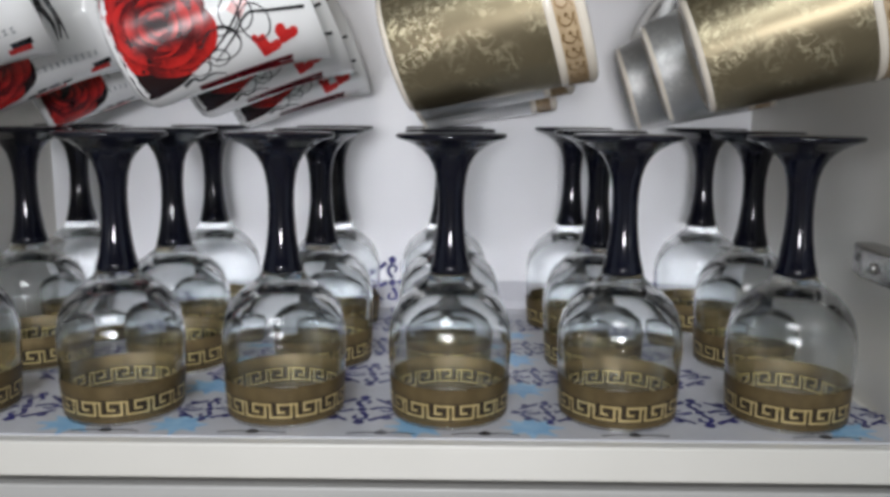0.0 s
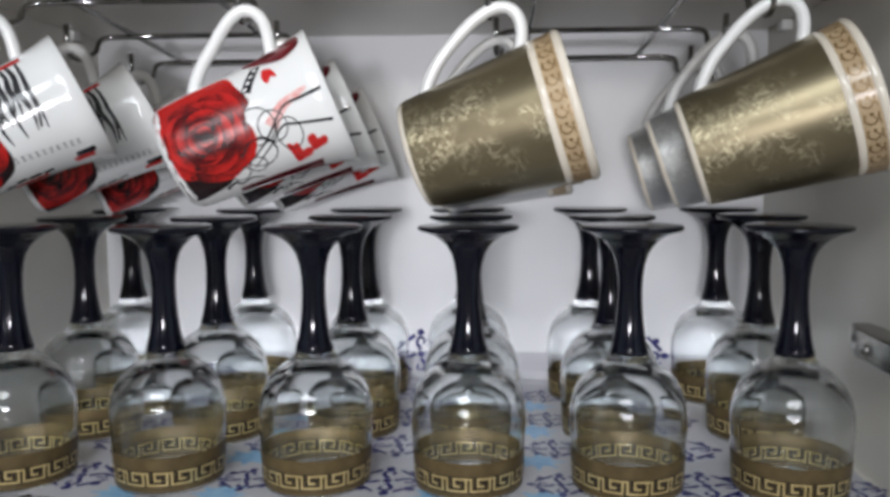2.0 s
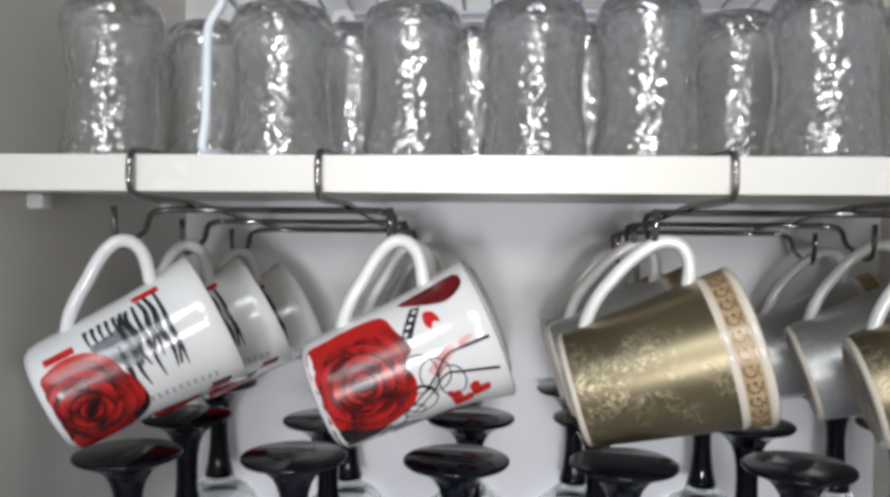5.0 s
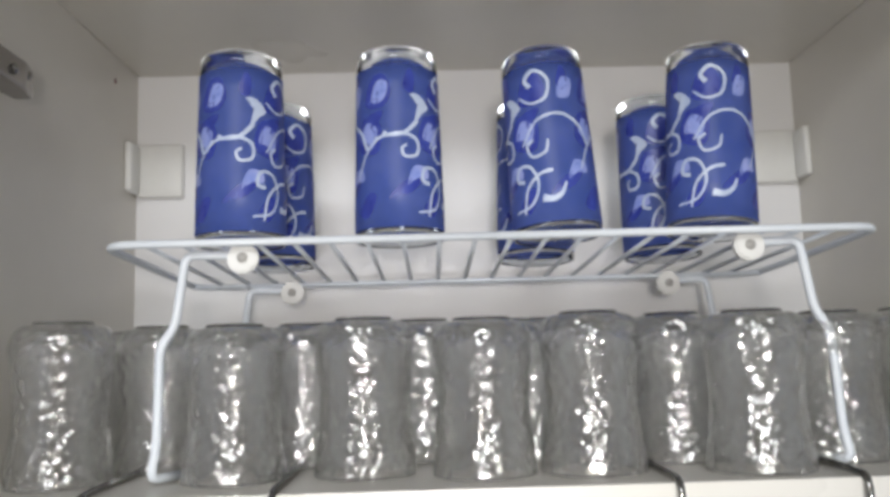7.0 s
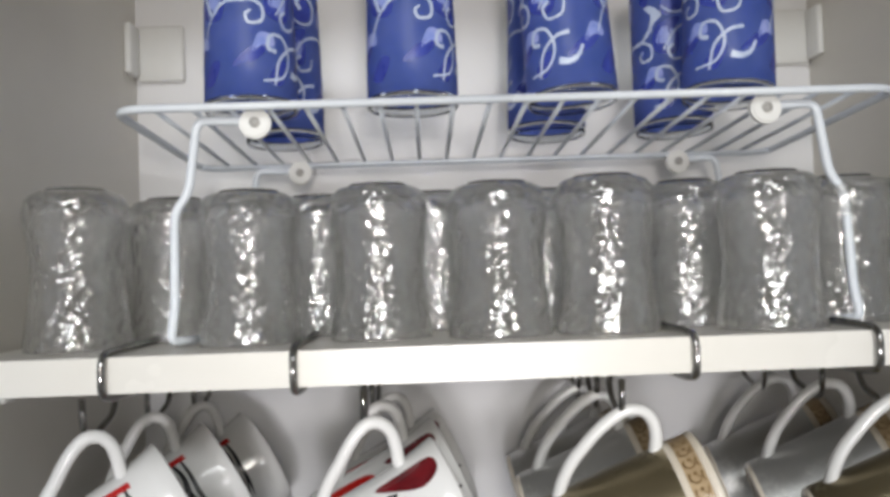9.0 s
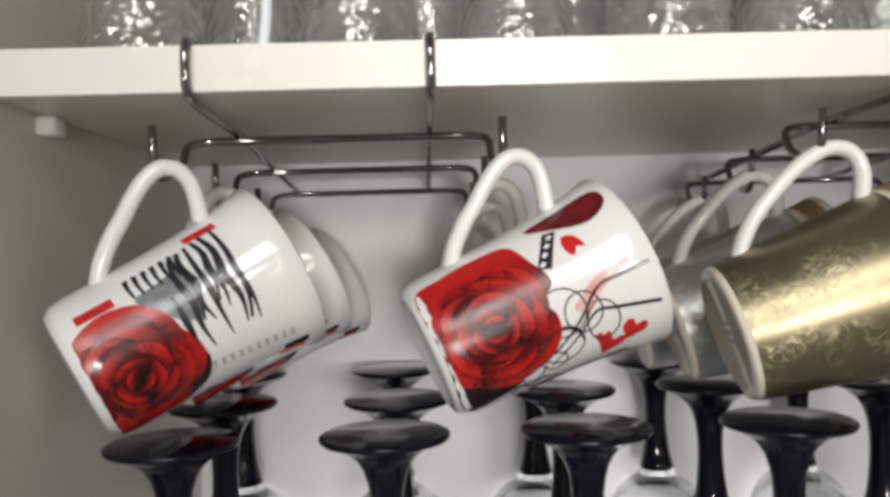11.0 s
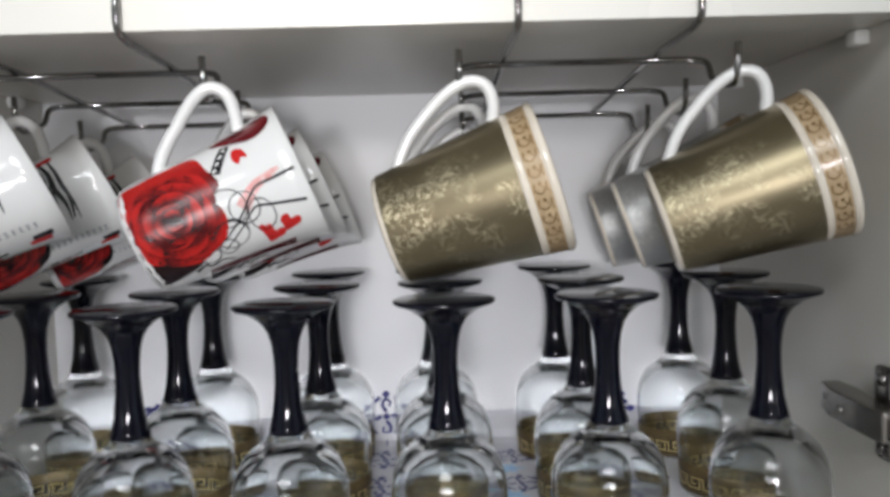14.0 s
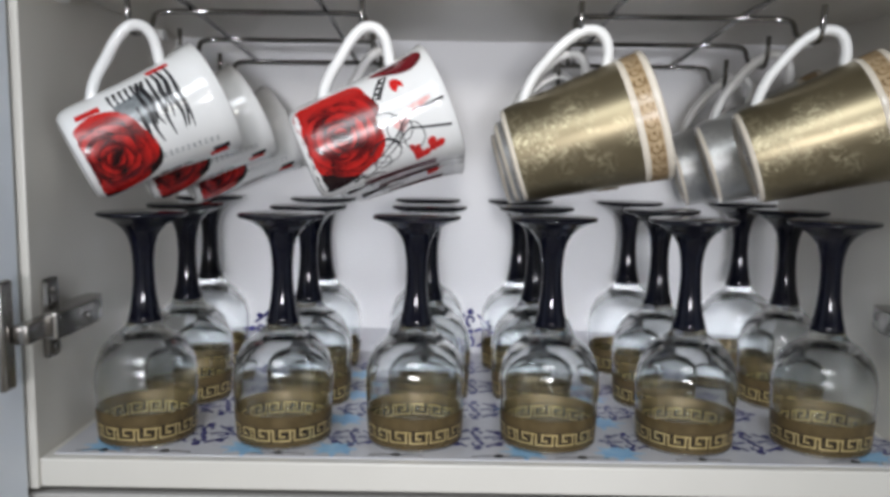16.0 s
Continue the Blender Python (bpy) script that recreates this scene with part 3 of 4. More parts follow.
def petals(o, cx, cy, size, seed, parent):
    """A rose of overlapping petals, from the outer ring to the heart."""
    rnd = random.Random(seed)
    level = 0
    for count, reach, half in ((6, 0.56, 0.46), (5, 0.40, 0.40), (4, 0.26, 0.31), (3, 0.15, 0.22), (2, 0.06, 0.14)):
        off = rnd.uniform(0, 6.28)
        for k in range(count):
            ang = off + 2 * math.pi * k / count + rnd.uniform(-0.25, 0.25)
            px, py = cx + size * reach * math.cos(ang), cy + size * reach * math.sin(ang)
            out = []
            for q in range(9):
                f = 2 * math.pi * q / 9
                along, across = math.cos(f) * half * rnd.uniform(0.85, 1.05), math.sin(f) * half * rnd.uniform(1.1, 1.35)
                out.append((px + size * (along * math.cos(ang) - across * math.sin(ang)), py + size * (along * math.sin(ang) + across * math.cos(ang))))
            level += 1
            out = [(max(a, 0.0046), b) for a, b in out]
            part("petal", patch(bmesh.new(), o, out, 0.00034 + 0.000012 * level, 3, 3, turn=ang - math.pi / 2), ROSE, parent)
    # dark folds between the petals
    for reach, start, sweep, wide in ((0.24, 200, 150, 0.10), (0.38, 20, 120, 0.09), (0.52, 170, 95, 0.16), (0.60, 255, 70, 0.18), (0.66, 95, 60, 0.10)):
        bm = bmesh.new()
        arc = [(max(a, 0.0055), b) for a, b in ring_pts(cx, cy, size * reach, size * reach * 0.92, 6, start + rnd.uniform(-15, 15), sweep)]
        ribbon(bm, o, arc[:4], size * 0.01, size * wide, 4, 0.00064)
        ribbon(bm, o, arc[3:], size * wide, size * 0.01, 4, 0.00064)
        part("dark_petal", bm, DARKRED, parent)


def build_striped_mug():
    g = thing("rose_mug", "white mug with red rose and zebra stripes, hanging by its handle", "mug", None, "mugs on the hanging racks")
    part("body", mug_body(ROSE_SIDE), CERAMIC, g)
    part("handle", mug_handle(ROSE_EAR), CERAMIC, g)
    o = skin(ROSE_SIDE, 6)
    rnd = random.Random(4)
    out = []
    for k in range(22):
        r = 0.0290 * (1 + 0.07 * math.sin(k * 5.1) + rnd.uniform(-0.06, 0.06))
        out.append((max(0.0035, 0.0195 + r * math.cos(k * math.pi / 11)), -0.003 + 1.02 * r * math.sin(k * math.pi / 11)))
    bm = patch(bmesh.new(), o, [(max(a, 0.0050), b) for a, b in out], 0.0003, 5, 3)
    rose = part("rose_print", bm, ROSE, g, "printed red rose")
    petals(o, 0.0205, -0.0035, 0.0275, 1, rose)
    bm = patch(bmesh.new(), o, [(0.033, 0.025), (0.043, 0.028), (0.057, 0.030), (0.0555, 0.018), (0.053, 0.008), (0.045, 0.010)], 0.00028, 3, 3)
    part("leaf_print", bm, GREYINK, g, "grey leaf print")
    bm = bmesh.new()
    for k, (u, hi, lo) in enumerate(((0.0505, 0.020, -0.004), (0.0560, 0.036, -0.006), (0.0605, 0.038, 0.004), (0.0650, 0.039, -0.005), (0.0695, 0.040, 0.006), (0.0735, 0.041, -0.003), (0.0785, 0.041, -0.004))):
        w = 0.0031 + 0.0005 * (k % 3)
        line = [(u - 0.0042 + 0.0010 * math.sin(3.1 * q + k), hi + (lo - hi) * q / 4) for q in range(5)]
        ribbon(bm, o, line[:3], w * 0.5, w, 4, 0.0004)
        ribbon(bm, o, line[2:], w, 0.0005, 4, 0.0004)
    for a, b, lo in ((0.0560, 0.0605, 0.010), (0.0650, 0.0695, 0.014), (0.0735, 0.0785, 0.002)):
        ribbon(bm, o, [(b - 0.004, lo + 0.014), ((a + b) / 2 - 0.003, lo + 0.004), (a - 0.003, lo - 0.004)], 0.0022, 0.0012, 3, 0.0004)
    for k in range(6):
        ribbon(bm, o, [(0.034 + 0.0040 * k, 0.0370 + 0.0003 * k), (0.0335 + 0.0040 * k, 0.0320), (0.034 + 0.0040 * k, 0.0265)], 0.0024, 0.0010, 3, 0.0004)
    part("stripe_print", bm, INK, g, "black zebra stripe print")
    bm = bmesh.new()
    for k in range(10):
        u, v = 0.049 + 0.0039 * k, -0.0145 - 0.0004 * k
        for q in (rect(u, v, 0.0006, 0.0030), rect(u, v + 0.0015, 0.0022, 0.0005), rect(u, v - 0.0015, 0.0022, 0.0005)):
            patch(bm, o, q, 0.0003, 1, 1, False)
    part("tick_print", bm, GREYINK, g, "row of small grey bars")
    bm = bmesh.new()
    for u, v, a, b in ((0.085, -0.0275, 0.011, 0.0046), (0.045, -0.0315, 0.006, 0.0028), (0.053, -0.0320, 0.007, 0.0028), (0.061, -0.0325, 0.006, 0.0026), (0.038, -0.034, 0.005, 0.0025)):
        part("dash_print", patch(bmesh.new(), o, rect(u, v, a, b, 2), 0.0003, 1, 3, False), INK, g, "black printed dash")
    for u, v, a, b in ((0.083, -0.0320, 0.012, 0.0050), (0.018, 0.0295, 0.016, 0.0045), (0.070, 0.0435, 0.015, 0.0050), (0.050, -0.0375, 0.02, 0.004)):
        part("dash_print", patch(bmesh.new(), o, rect(u, v, a, b, 2), 0.0003, 1, 3, False), RED, g, "red printed dash")
    return g


def build_loop_mug():
    g = thing("rose_mug", "white mug with red rose and black loops, hanging by its handle", "mug", None, "mugs on the hanging racks")
    part("body", mug_body(ROSE_SIDE), CERAMIC, g)
    part("handle", mug_handle(ROSE_EAR), CERAMIC, g)
    o = skin(ROSE_SIDE)
    bm = patch(bmesh.new(), o, [(0.0036, 0.030), (0.016, 0.0345), (0.030, 0.0365), (0.047, 0.0350), (0.0525, 0.022), (0.0565, 0.011), (0.0515, 0.006), (0.047, -0.002), (0.0375, -0.009), (0.0325, -0.016), (0.0300, -0.026), (0.016, -0.031), (0.0036, -0.029), (0.0034, 0.0)], 0.0003, 6, 4, centre=(0.025, 0.002))
    rose = part("rose_print", bm, ROSE, g, "large printed red rose")
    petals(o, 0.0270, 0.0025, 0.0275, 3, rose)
    bm = patch(bmesh.new(), o, [(0.058, 0.0385), (0.074, 0.042), (0.092, 0.044), (0.0935, 0.034), (0.083, 0.0275), (0.070, 0.031)], 0.0003, 3, 3)
    part("petal_print", bm, MAROON, g, "dark maroon petal print")
    film = patch(bmesh.new(), o, [(0.0635, 0.0315), (0.0690, 0.0305), (0.0590, 0.0150), (0.0535, 0.0170)], 0.00034, 2, 4, False)
    strip = part("film_strip_print", film, INK, g, "black film strip print")
    bm = bmesh.new()
    for k in range(4):
        patch(bm, o, rect(0.0650 - 0.0028 * k, 0.0285 - 0.0035 * k, 0.0026, 0.0016, 25), 0.00042, 1, 1, False)
    part("strip_window", bm, CERAMIC, strip)
    bm = bmesh.new()
    for a, b, r, r2 in ((0.0545, -0.003, 0.0105, 0.010), (0.0700, -0.0130, 0.0070, 0.0090), (0.0510, -0.0165, 0.0092, 0.0085), (0.0355, -0.0240, 0.0052, 0.0050), (0.0465, -0.0228, 0.0050, 0.0046), (0.0630, -0.0060, 0.0080, 0.0085)):
        ribbon(bm, o, ring_pts(a, b, r, r2, 12), 0.0007, 0.0007, 3, 0.00036, True)
    part("loop_print", bm, INK, g, "thin black loops")
    bm = bmesh.new()
    ribbon(bm, o, [(0.034, -0.0230), (0.047, -0.0175), (0.060, -0.0090), (0.072, 0.0010), (0.083, 0.0020), (0.0955, 0.0025)], 0.0006, 0.0018, 5, 0.0004)
    ribbon(bm, o, [(0.044, -0.0240), (0.058, -0.0150), (0.068, -0.0080), (0.077, -0.0100), (0.095, -0.0150)], 0.0006, 0.0017, 5, 0.0004)
    ribbon(bm, o, [(0.040, -0.0150), (0.048, -0.0090), (0.057, -0.0110), (0.060, -0.0180)], 0.0016, 0.0005, 5, 0.0004)
    ribbon(bm, o, [(0.024, -0.0315), (0.030, -0.0285), (0.033, -0.0315), (0.040, -0.0300), (0.046, -0.0335)], 0.0022, 0.0008, 4, 0.0004)
    part("flourish_print", bm, INK, g, "black flourishes")
    for a, b, r, t in ((0.0815, -0.0240, 0.0058, -35), (0.0710, -0.0275, 0.0062, -35), (0.0680, -0.0215, 0.0035, -20)):
        part("heart_print", patch(bmesh.new(), o, heart_pts(a, b, r, t), 0.00034, 2, 3), RED, g, "small printed red heart")
    bm = bmesh.new()
    patch(bm, o, [(0.069, 0.026), (0.074, 0.0245), (0.076, 0.018), (0.0725, 0.0195), (0.070, 0.016), (0.0675, 0.020)], 0.00034, 2, 2)
    part("tulip_print", bm, RED, g, "small red tulip")
    bm = bmesh.new()
    ribbon(bm, o, [(0.062, -0.006), (0.072, 0.0015), (0.082, 0.0045), (0.088, 0.006)], 0.0075, 0.002, 4, 0.00031)
    part("smear_print", bm, PINK, g, "pale red brush stroke")
    bm = bmesh.new()
    ribbon(bm, o, [(0.030, -0.0385), (0.055, -0.0405), (0.080, -0.0430)], 0.006, 0.010, 4, 0.00031)
    part("lower_petal_print", bm, MAROON, g, "dark maroon petal print")
    return g


def build_gold_mug(lustre, label):
    g = thing("gold_mug", label, "mug", None, "mugs on the hanging racks")
    part("body", mug_body(GOLD_SIDE), CREAM, g, "cream glazed body")
    part("handle", mug_handle(GOLD_EAR), CERAMIC, g, "white glazed handle")
    rr = radius_at(GOLD_SIDE)
    shell = lambda a, b, e: lathe(bmesh.new(), [(rr(a + (b - a) * k / 4) + e, a + (b - a) * k / 4) for k in range(5)], 56)
    part("lustre_coat", shell(0.0035, 0.0785, 0.0003), lustre, g, "patterned metallic lustre")
    part("ornament_band", shell(0.0825, 0.0925, 0.0003), ORNBAND, g, "tan ornamental band")
    for z in (0.0806, 0.0946):
        r = rr(z)
        bm = lathe(bmesh.new(), [(r + 0.0002, z - 0.0018), (r + 0.0007, z - 0.0008), (r + 0.0007, z + 0.0008), (r + 0.0003, z + 0.0018)], 56)
        part("cream_line", bm, CREAM, g)
    bm = bmesh.new()
    rnd = random.Random(8)
    for k in range(30):
        f = 2 * math.pi * k / 30

        def onto(a, b, eps, f=f):
            r = rr(0.0875 + b) + 0.0005 + eps
            return Vector((r * math.cos(f + a / r), r * math.sin(f + a / r), 0.0875 + b))
        ribbon(bm, onto, [(-0.0030, -0.0030), (0.0005, -0.0036), (0.0028, -0.0005), (0.0008, 0.0022), (-0.0012, 0.0005)], 0.0012, 0.0006, 3, 0.0)
        ribbon(bm, onto, [(-0.0030, 0.0036), (-0.0005, 0.0030), (0.0030, 0.0037)], 0.0011, 0.0006, 3, 0.0)
        patch(bm, onto, ring_pts(-0.0025, 0.0, 0.0011, n=6), 0.0, 1, 1)
    part("scroll_print", bm, ORNGOLD, g, "brown gold scrolls")
    bm = bmesh.new()
    for a, b, w in ((0, 0.004, 0.012), (0, 0, 0.016), (0, -0.004, 0.010)):
        bm.faces.new([bm.verts.new((y, x, 0.0016)) for x, y in rect(a, b, w, 0.0016)])
    part("base_mark", bm, GREYINK, g, "faint grey maker's mark")
    return g


ORNBAND = surface("tan_glaze", (0.42, 0.30, 0.17), (0.54, 0.40, 0.24), 0.25, 90, 500, 0.08, coat=0.2)
striped = build_striped_mug()
looped = build_loop_mug()
golden = build_gold_mug(GOLDMUG, "gold lustre mug with a cream band, hanging by its white handle")
rear_gold = build_gold_mug(REARGOLDMUG, "gold lustre mug in reflection grey, cream band, hanging by white handle")
HANG = [  # mug, x, y, z of its base, tilt, yaw
    (striped, -0.2665, 0.0170, 1.6430, 25.8, 26), (looped, -0.1231, 0.0266, 1.6461, 22.8, 8.8),
    (golden, 0.0117, 0.0440, 1.6484, 16.9, -5.5), (golden, 0.1684, 0.0500, 1.6486, 18.9, -12.5),
]
used = set()
for ob, x, y, z, tilt, yaw in HANG:
    for j in range(3):
        src = rear_gold if (ob is golden and j) else ob
        m = mug_frame(x + ((0.0, 0.004, 0.008) if x < -0.2 else (0.0, 0.001, 0.002))[j], y + (0.0, 0.088, 0.178)[j], z + (0.0, -0.006, -0.013)[j], tilt + (0, 1.0, -1.0)[j], yaw + (0, 0, 2)[j], 4.0 if x < -0.2 else 0.0)
        if src.name in used:
            copy_thing(src, m)
        else:
            src.matrix_basis = m
            used.add(src.name)


# ---- chrome mug racks under the shelf ----
def mug_rack(xa, xb, ends):
    g = thing("mug_rack", "dark chrome wire mug rack hooked over the shelf board", "rack", pose(0, 0, Z1), "hanging mug racks")
    r = 0.0020
    for x in (xa, xb):
        bm = tube(bmesh.new(), corners([(x, 0.130, 0.0208), (x, 0.012, 0.0208), (x, -0.0040, 0.0195), (x, -0.0045, -0.001), (x, 0.012, -0.0035), (x, 0.083, -0.0050), (x, 0.275, -0.0205)], 0.007, 5), r, n=8)
        part("shelf_wire", bm, CHROME, g)
    for y in (0.083, 0.172, 0.262):
        z = -0.0085 - (y - 0.083) * 0.085
        drift = (y - 0.083) * 0.05
        for x0, sx in ((ends[0] + drift, -1), (ends[1] - drift * 0.3, 1)):
            pts = [((ends[0] + ends[1]) / 2, y, z), (x0 - sx * 0.010, y, z), (x0, y - 0.004, z - 0.002), (x0, y - 0.010, z - 0.013), (x0 + sx * 0.001, y - 0.034, z - 0.0205), (x0 + sx * 0.002, y - 0.043, z - 0.0205), (x0 + sx * 0.002, y - 0.047, z - 0.013), (x0 + sx * 0.002, y - 0.048, z + 0.0015)]
            part("hook_rod", tube(bmesh.new(), corners(pts, 0.005, 4), r * 0.95, n=8), CHROME, g)
    return g


mug_rack(-0.212, -0.118, (-0.236, -0.089))
mug_rack(0.083, 0.176, (0.056, 0.207))


# ---- crackle glass tumblers on the shelf, upside down ----
def build_tumbler():
    g = thing("crackle_tumbler", "upturned clear crackle glass tumbler with a narrow waist", "tumbler", None, "crackle tumblers on the shelf")
    outer = [(0.0287, 0.0), (0.0284, 0.006), (0.0268, 0.018), (0.0253, 0.032), (0.0248, 0.044), (0.0256, 0.057), (0.0270, 0.069), (0.0278, 0.077), (0.0275, 0.0825), (0.0262, 0.0872), (0.0240, 0.0900), (0.0210, 0.0915)]
    inner = [(0.0, 0.0850), (0.0130, 0.0842), (0.0200, 0.0812), (0.0238, 0.0755), (0.0240, 0.069), (0.0231, 0.057), (0.0224, 0.044), (0.0230, 0.032), (0.0246, 0.018), (0.0264, 0.006), (0.0271, 0.0)]
    def fine(line, step=0.0022):
        out = []
        for (r0, z0), (r1, z1) in zip(line, line[1:]):
            k = max(1, round(math.hypot(r1 - r0, z1 - z0) / step))
            out += [(r0 + (r1 - r0) * q / k, z0 + (z1 - z0) * q / k) for q in range(k)]
        return out + [line[-1]]
    prof = inner[:2] + fine(inner[1:])[1:] + fine(outer) + [(0.0160, 0.0922), (0.0, 0.0922)]
    mean = [((a + b) / 2, z) for (a, z), b in zip(outer, [0.0271, 0.0264, 0.0246, 0.0230, 0.0224, 0.0231, 0.0240, 0.0243, 0.0230, 0.0215, 0.0200, 0.0190])]
    wall = radius_at(mean)
    bm = lathe(bmesh.new(), prof, 76)
    for v in bm.verts:
        r = math.hypot(v.co.x, v.co.y)
        if r > 0.012 and r > wall(v.co.z):
            q = v.co * 185
            w = noise.noise(q) + 0.45 * noise.noise(q * 1.9 + Vector((7, 3, 1)))
            v.co.xy *= 1 + 0.0006 * w * min(1, v.co.z / 0.004) / r
    part("cup", bm, CRACKLE, g)
    bm = lathe(bmesh.new(), [(0.0, 0.0924), (0.0150, 0.0924), (0.0164, 0.0928), (0.0160, 0.0937), (0.0140, 0.0940), (0.0, 0.0938)], 40)
    part("base", bm, CLEAR, g, "smooth clear round base", shadow=False)
    return g


tumbler = build_tumbler()
SPOTS = [(-0.246, 0.053), (-0.149, 0.051), (-0.077, 0.058), (-0.010, 0.046), (0.050, 0.045), (0.108, 0.083), (0.138, 0.034), (0.196, 0.066), (0.254, 0.084),
         (-0.207, 0.105), (-0.118, 0.110), (-0.044, 0.120), (0.024, 0.112), (0.166, 0.118), (0.228, 0.142),
         (-0.250, 0.180), (-0.180, 0.186), (-0.085, 0.190), (-0.010, 0.185), (0.070, 0.190), (0.140, 0.190), (0.215, 0.215)]
for k, (x, y) in enumerate(SPOTS):
    m = pose(x, y, Z2 + 0.0006, 0, 0, random.uniform(0, 360)) @ Matrix.Diagonal((1, 1, random.uniform(0.945, 0.985), 1))
    if k == 0:
        tumbler.matrix_basis = m
    else:
        copy_thing(tumbler, m)


# ---- white wire stand over the tumblers ----
stand = thing("wire_stand", "white coated wire shelf stand with folding legs", "stand", pose(0, 0.042, 1.9035, -3.0) @ pose(0, -0.042, 0))
x0, x1, y0, y1 = -0.219, 0.217, 0.036, 0.222
bm = tube(bmesh.new(), corners([(0, y0, 0), (x1, y0, 0), (x1, y1, 0), (x0, y1, 0), (x0, y0, 0), (0, y0, 0)], 0.018, 6), 0.0024, n=8)
part("rim_wire", bm, COATED, stand)
for k in range(1, 21):
    x = x0 + (x1 - x0) * k / 21
    part("grid_wire", tube(bmesh.new(), [(x, y0, 0.0012), (x, (y0 + y1) / 2, 0.0012), (x, y1, 0.0012)], 0.0015, n=6), COATED, stand)
y = y0 + (y1 - y0) * 0.94
part("cross_wire", tube(bmesh.new(), [(x0, y, -0.0012), (0, y, -0.0012), (x1, y, -0.0012)], 0.0016, n=6), COATED, stand)
for sx, xk in ((-1, -0.143), (1, 0.144)):
    for y in (0.048, 0.212):
        z = -0.0075
        xe = -0.176 if sx < 0 else 0.174
        low = -0.1274 + (y - 0.042) * 0.0524
        pts = [(xk, y, z + 0.002), (xe, y, z + 0.003), (xe - sx * 0.001 + sx * 0.006, y, -0.045), (xe + sx * 0.013, y, -0.056), (xe + sx * 0.012, y - 0.004, low + 0.0175), (xe + sx * 0.014, y - 0.006, low), (xe + sx * 0.004, y + 0.012, low + 0.001)]
        part("leg", tube(bmesh.new(), corners(pts, 0.006, 4), 0.0027, n=8), COATED, stand)
        bm = bmesh.new()
        bmesh.ops.create_cone(bm, cap_ends=True, segments=24, radius1=0.0088, radius2=0.0088, depth=0.006, matrix=Matrix.Translation((xk, y - 0.002, z)) @ Matrix.Rotation(radians(90), 4, "X"))
        bmesh.ops.bevel(bm, geom=[e for e in bm.edges if e.calc_face_angle(0) > 1], offset=0.0012, segments=2, affect="EDGES")
        knob = part("knob", bm, PLASTIC, stand, "round white plastic leg joint", smooth=False)
        bm = bmesh.new()
        bmesh.ops.create_cone(bm, cap_ends=True, segments=14, radius1=0.0030, radius2=0.0030, depth=0.0075, matrix=Matrix.Translation((xk, y - 0.0022, z)) @ Matrix.Rotation(radians(90), 4, "X"))
        part("pin", bm, GREY, knob)


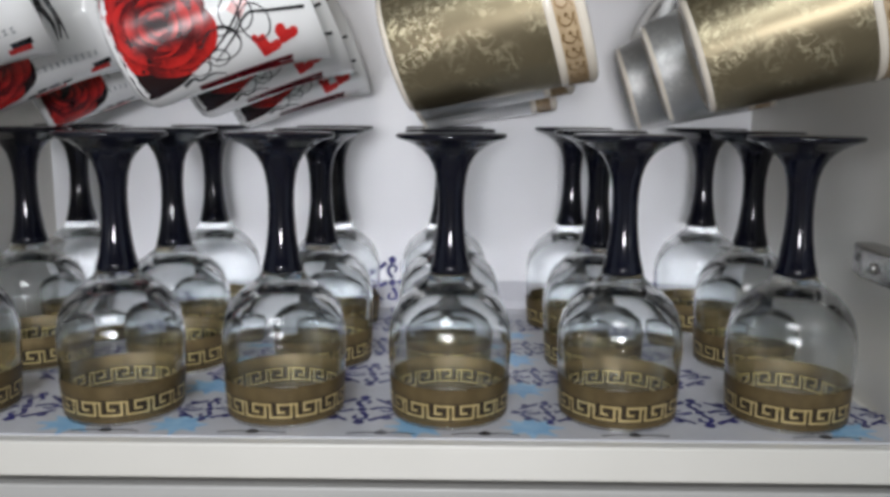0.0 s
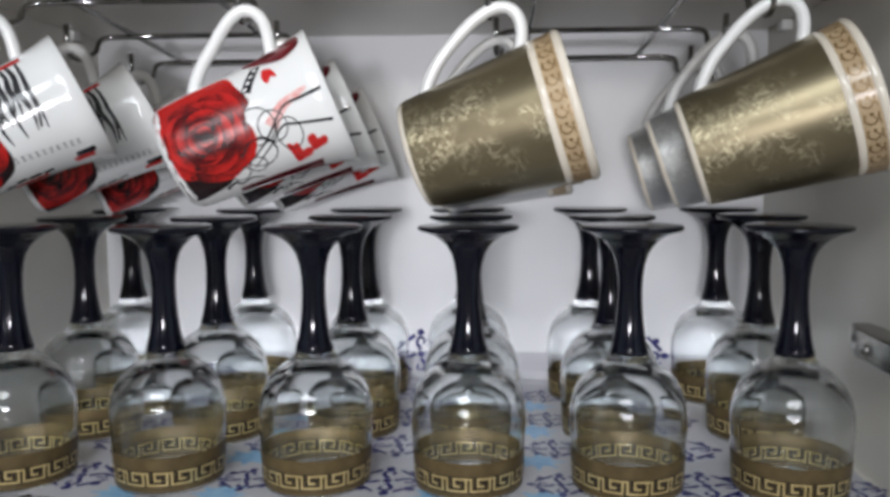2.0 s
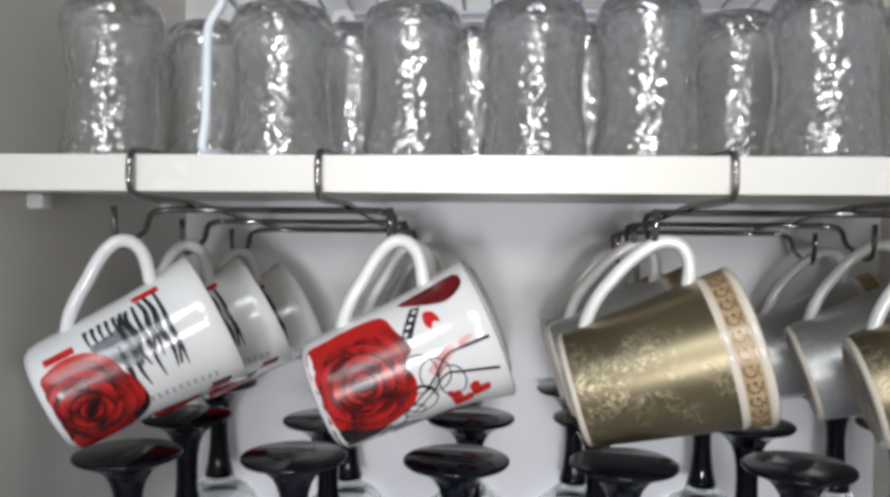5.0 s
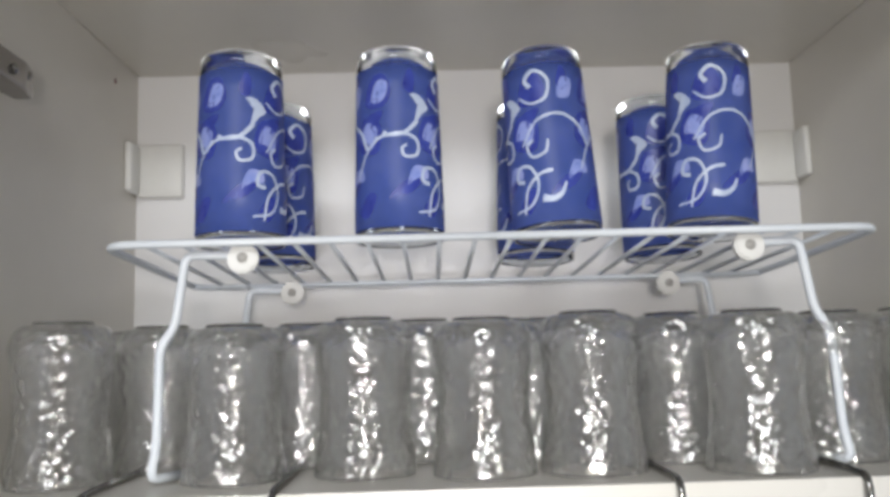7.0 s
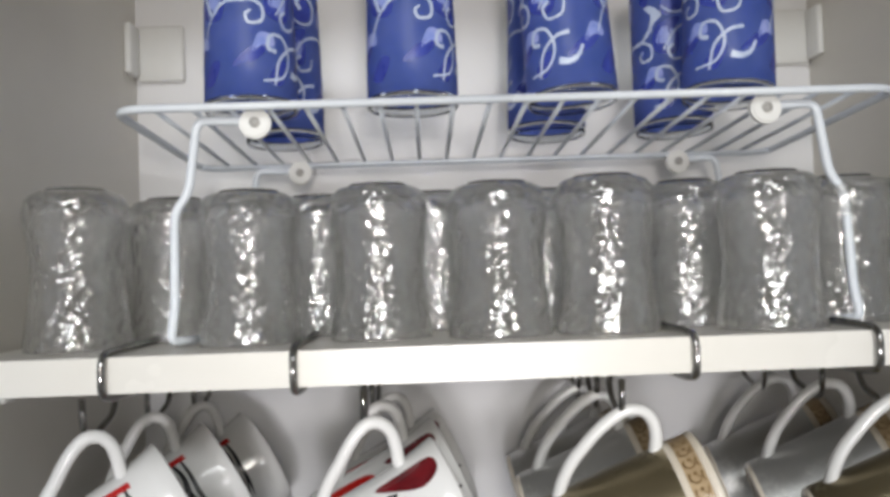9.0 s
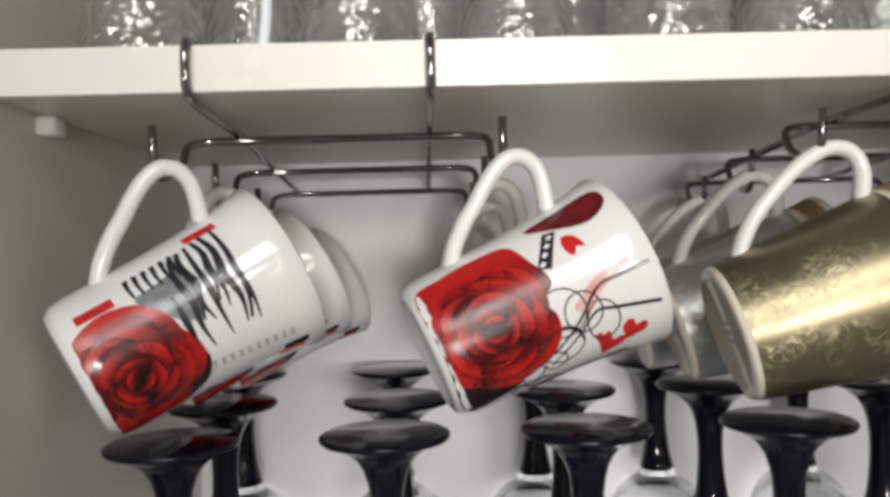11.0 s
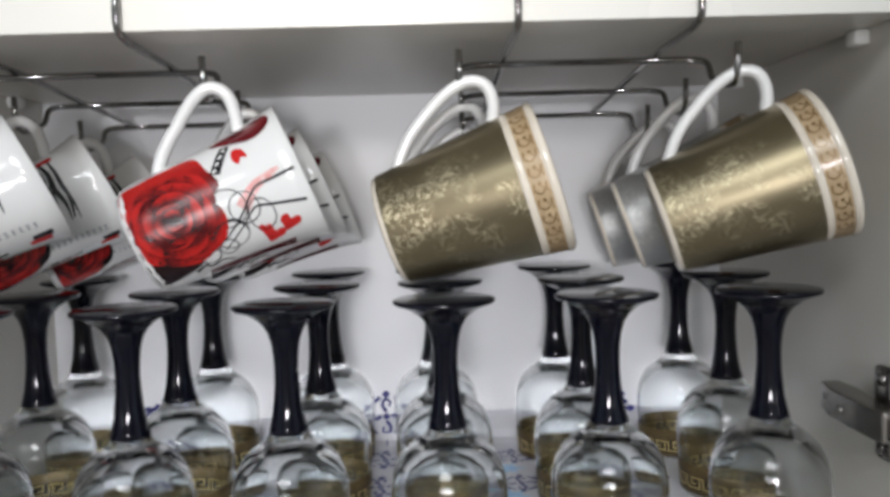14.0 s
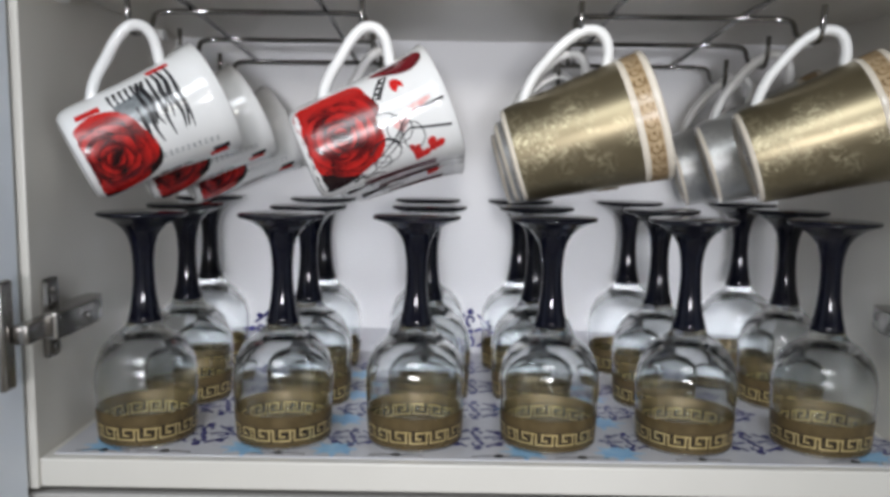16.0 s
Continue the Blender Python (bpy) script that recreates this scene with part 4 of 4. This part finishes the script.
# ---- blue highball glasses on the stand, upside down ----
def build_blue_glass():
    g = thing("blue_glass", "upturned tall glass with frosted blue coat and white scrolls", "glass", None, "blue glasses on the wire stand")
    side = [(0.0264, 0.0), (0.0259, 0.03), (0.0252, 0.06), (0.0245, 0.09), (0.0241, 0.1045), (0.0238, 0.1105), (0.0228, 0.1130)]
    rr = radius_at(side)
    base = [(0.0, 0.1015), (rr(0.1015), 0.1015), (0.0240, 0.1075), (0.0236, 0.1108), (0.0224, 0.1130), (0.0195, 0.1136), (0.0180, 0.1125), (0.0, 0.1120)]
    part("glass_base", lathe(bmesh.new(), base, 48), CLEAR, g, "thick clear glass base", shadow=False)
    ring = [(rr(0) - 0.0015, 0.0004), (rr(0) - 0.0007, 0.0), (rr(0), 0.0005), (rr(0.006), 0.006), (rr(0.006) - 0.0014, 0.006)]
    part("glass_rim", lathe(bmesh.new(), ring, 48, True), CLEAR, g, "clear glass rim", shadow=False)
    outer = [(rr(z) + 0.0003, z) for z in (0.0061, 0.03, 0.06, 0.09, 0.1010)]
    inner = [(r - 0.0014, z) for r, z in outer]
    part("blue_coat", lathe(bmesh.new(), inner + outer[::-1], 48, True), BLUE, g, "frosted blue coated glass wall")

    def onto(a, b, eps):
        r = rr(b)
        f = radians(-90) + a / 0.0262
        return Vector(((r + 0.0004 + eps) * math.cos(f), (r + 0.0004 + eps) * math.sin(f), b))
    W, P, L = bmesh.new(), bmesh.new(), bmesh.new()

    def move(pts, s, h=0.0):
        return [(a + s, b + h) for a, b in pts]
    # lily scroll
    for s, h in ((0.0, 0.0), (0.0815, 0.0)):
        ribbon(W, onto, move([(-0.026, 0.036), (-0.019, 0.050), (-0.009, 0.0585), (0.004, 0.060), (0.013, 0.068)], s, h), 0.0011, 0.0026)
        patch(W, onto, move([(0.011, 0.066), (0.013, 0.078), (0.008, 0.083), (0.014, 0.0835), (0.021, 0.0765), (0.016, 0.072)], s, h), 0.0001, 2, 3)
        ribbon(W, onto, move([(-0.006, 0.059), (0.004, 0.0600), (0.012, 0.056), (0.012, 0.048), (0.005, 0.0465), (0.003, 0.051), (0.006, 0.0535)], s, h), 0.0022, 0.0014)
        ribbon(W, onto, move([(0.012, 0.014), (0.024, 0.017), (0.029, 0.028), (0.025, 0.039), (0.017, 0.040), (0.015, 0.033), (0.020, 0.031)], s, h), 0.0012, 0.0024)
        for a, b in ((-0.012, 0.0575), (-0.007, 0.0605)):
            patch(W, onto, move(ring_pts(a, b, 0.0014, n=8), s, h), 0.00015, 1, 1)
    # big arch with spirals
    for s in (0.0408, -0.0408):
        ribbon(W, onto, move([(-0.020, 0.052), (-0.010, 0.066), (0.004, 0.0695), (0.016, 0.063), (0.022, 0.052)], s), 0.0011, 0.0024)
        ribbon(W, onto, move([(-0.020, 0.082), (-0.012, 0.077), (-0.003, 0.080), (-0.001, 0.091), (-0.009, 0.097), (-0.015, 0.092), (-0.012, 0.087)], s), 0.0012, 0.0029)
        ribbon(W, onto, move([(-0.004, 0.054), (-0.006, 0.047), (-0.014, 0.045), (-0.017, 0.052), (-0.013, 0.055)], s), 0.0012, 0.0019)
        ribbon(W, onto, move([(-0.022, 0.012), (-0.019, 0.026), (-0.011, 0.034), (-0.003, 0.036)], s), 0.0012, 0.0022)
        ribbon(W, onto, move([(-0.010, 0.020), (-0.004, 0.019), (0.001, 0.022), (0.004, 0.028)], s), 0.0043, 0.0014)
    # lilac petals and dark leaves
    for s in (0.0, 0.0408, 0.0815, -0.0408):
        patch(P, onto, move([(0.016, 0.058), (0.021, 0.068), (0.029, 0.063), (0.026, 0.052), (0.022, 0.056)], s), 0.00003, 2, 3)
        patch(P, onto, move([(-0.016, 0.080), (-0.012, 0.092), (-0.005, 0.090), (-0.008, 0.080)], s + (0.02 if s in (0.0408, -0.0408) else 0)), 0.00003, 2, 3)
        patch(P, onto, move([(0.002, 0.030), (0.006, 0.041), (0.014, 0.040), (0.015, 0.034), (0.008, 0.034)], s + 0.004), 0.00003, 2, 3)
        for pts in ([(-0.021, 0.078), (-0.017, 0.093), (-0.008, 0.096), (-0.003, 0.086), (-0.008, 0.076)], [(-0.005, 0.022), (0.004, 0.032), (0.016, 0.036), (0.009, 0.026)], [(0.013, 0.055), (0.018, 0.071), (0.031, 0.066), (0.030, 0.050), (0.021, 0.049)],
                    [(-0.022, 0.060), (-0.020, 0.071), (-0.008, 0.074), (-0.012, 0.066)], [(-0.026, 0.015), (-0.018, 0.026), (-0.012, 0.024), (-0.018, 0.012)], [(0.004, 0.088), (0.008, 0.099), (0.012, 0.094), (0.010, 0.084)]):
            patch(L, onto, move(pts, s), 0.00001, 2, 3)
    part("white_scroll", W, WHITEINK, g, "white scroll print")
    part("petal_print", P, LILAC, g, "pale lilac petals")
    part("leaf_print", L, LEAFBLUE, g, "dark blue leaves")
    return g


blue = build_blue_glass()
first = True
for x, y, spin in ((-0.149, 0.066, 0), (-0.055, 0.066, 0), (0.039, 0.066, -90), (0.131, 0.066, 95), (-0.144, 0.152, -25), (0.036, 0.152, 30), (0.125, 0.152, -70)):
    m = pose(0, 0.042, 1.9035, -3.0) @ pose(x, y - 0.042, 0.0028, 3.0 if y < 0.1 else 1.0, 0, spin)
    if first:
        blue.matrix_basis = m
        first = False
    else:
        copy_thing(blue, m)
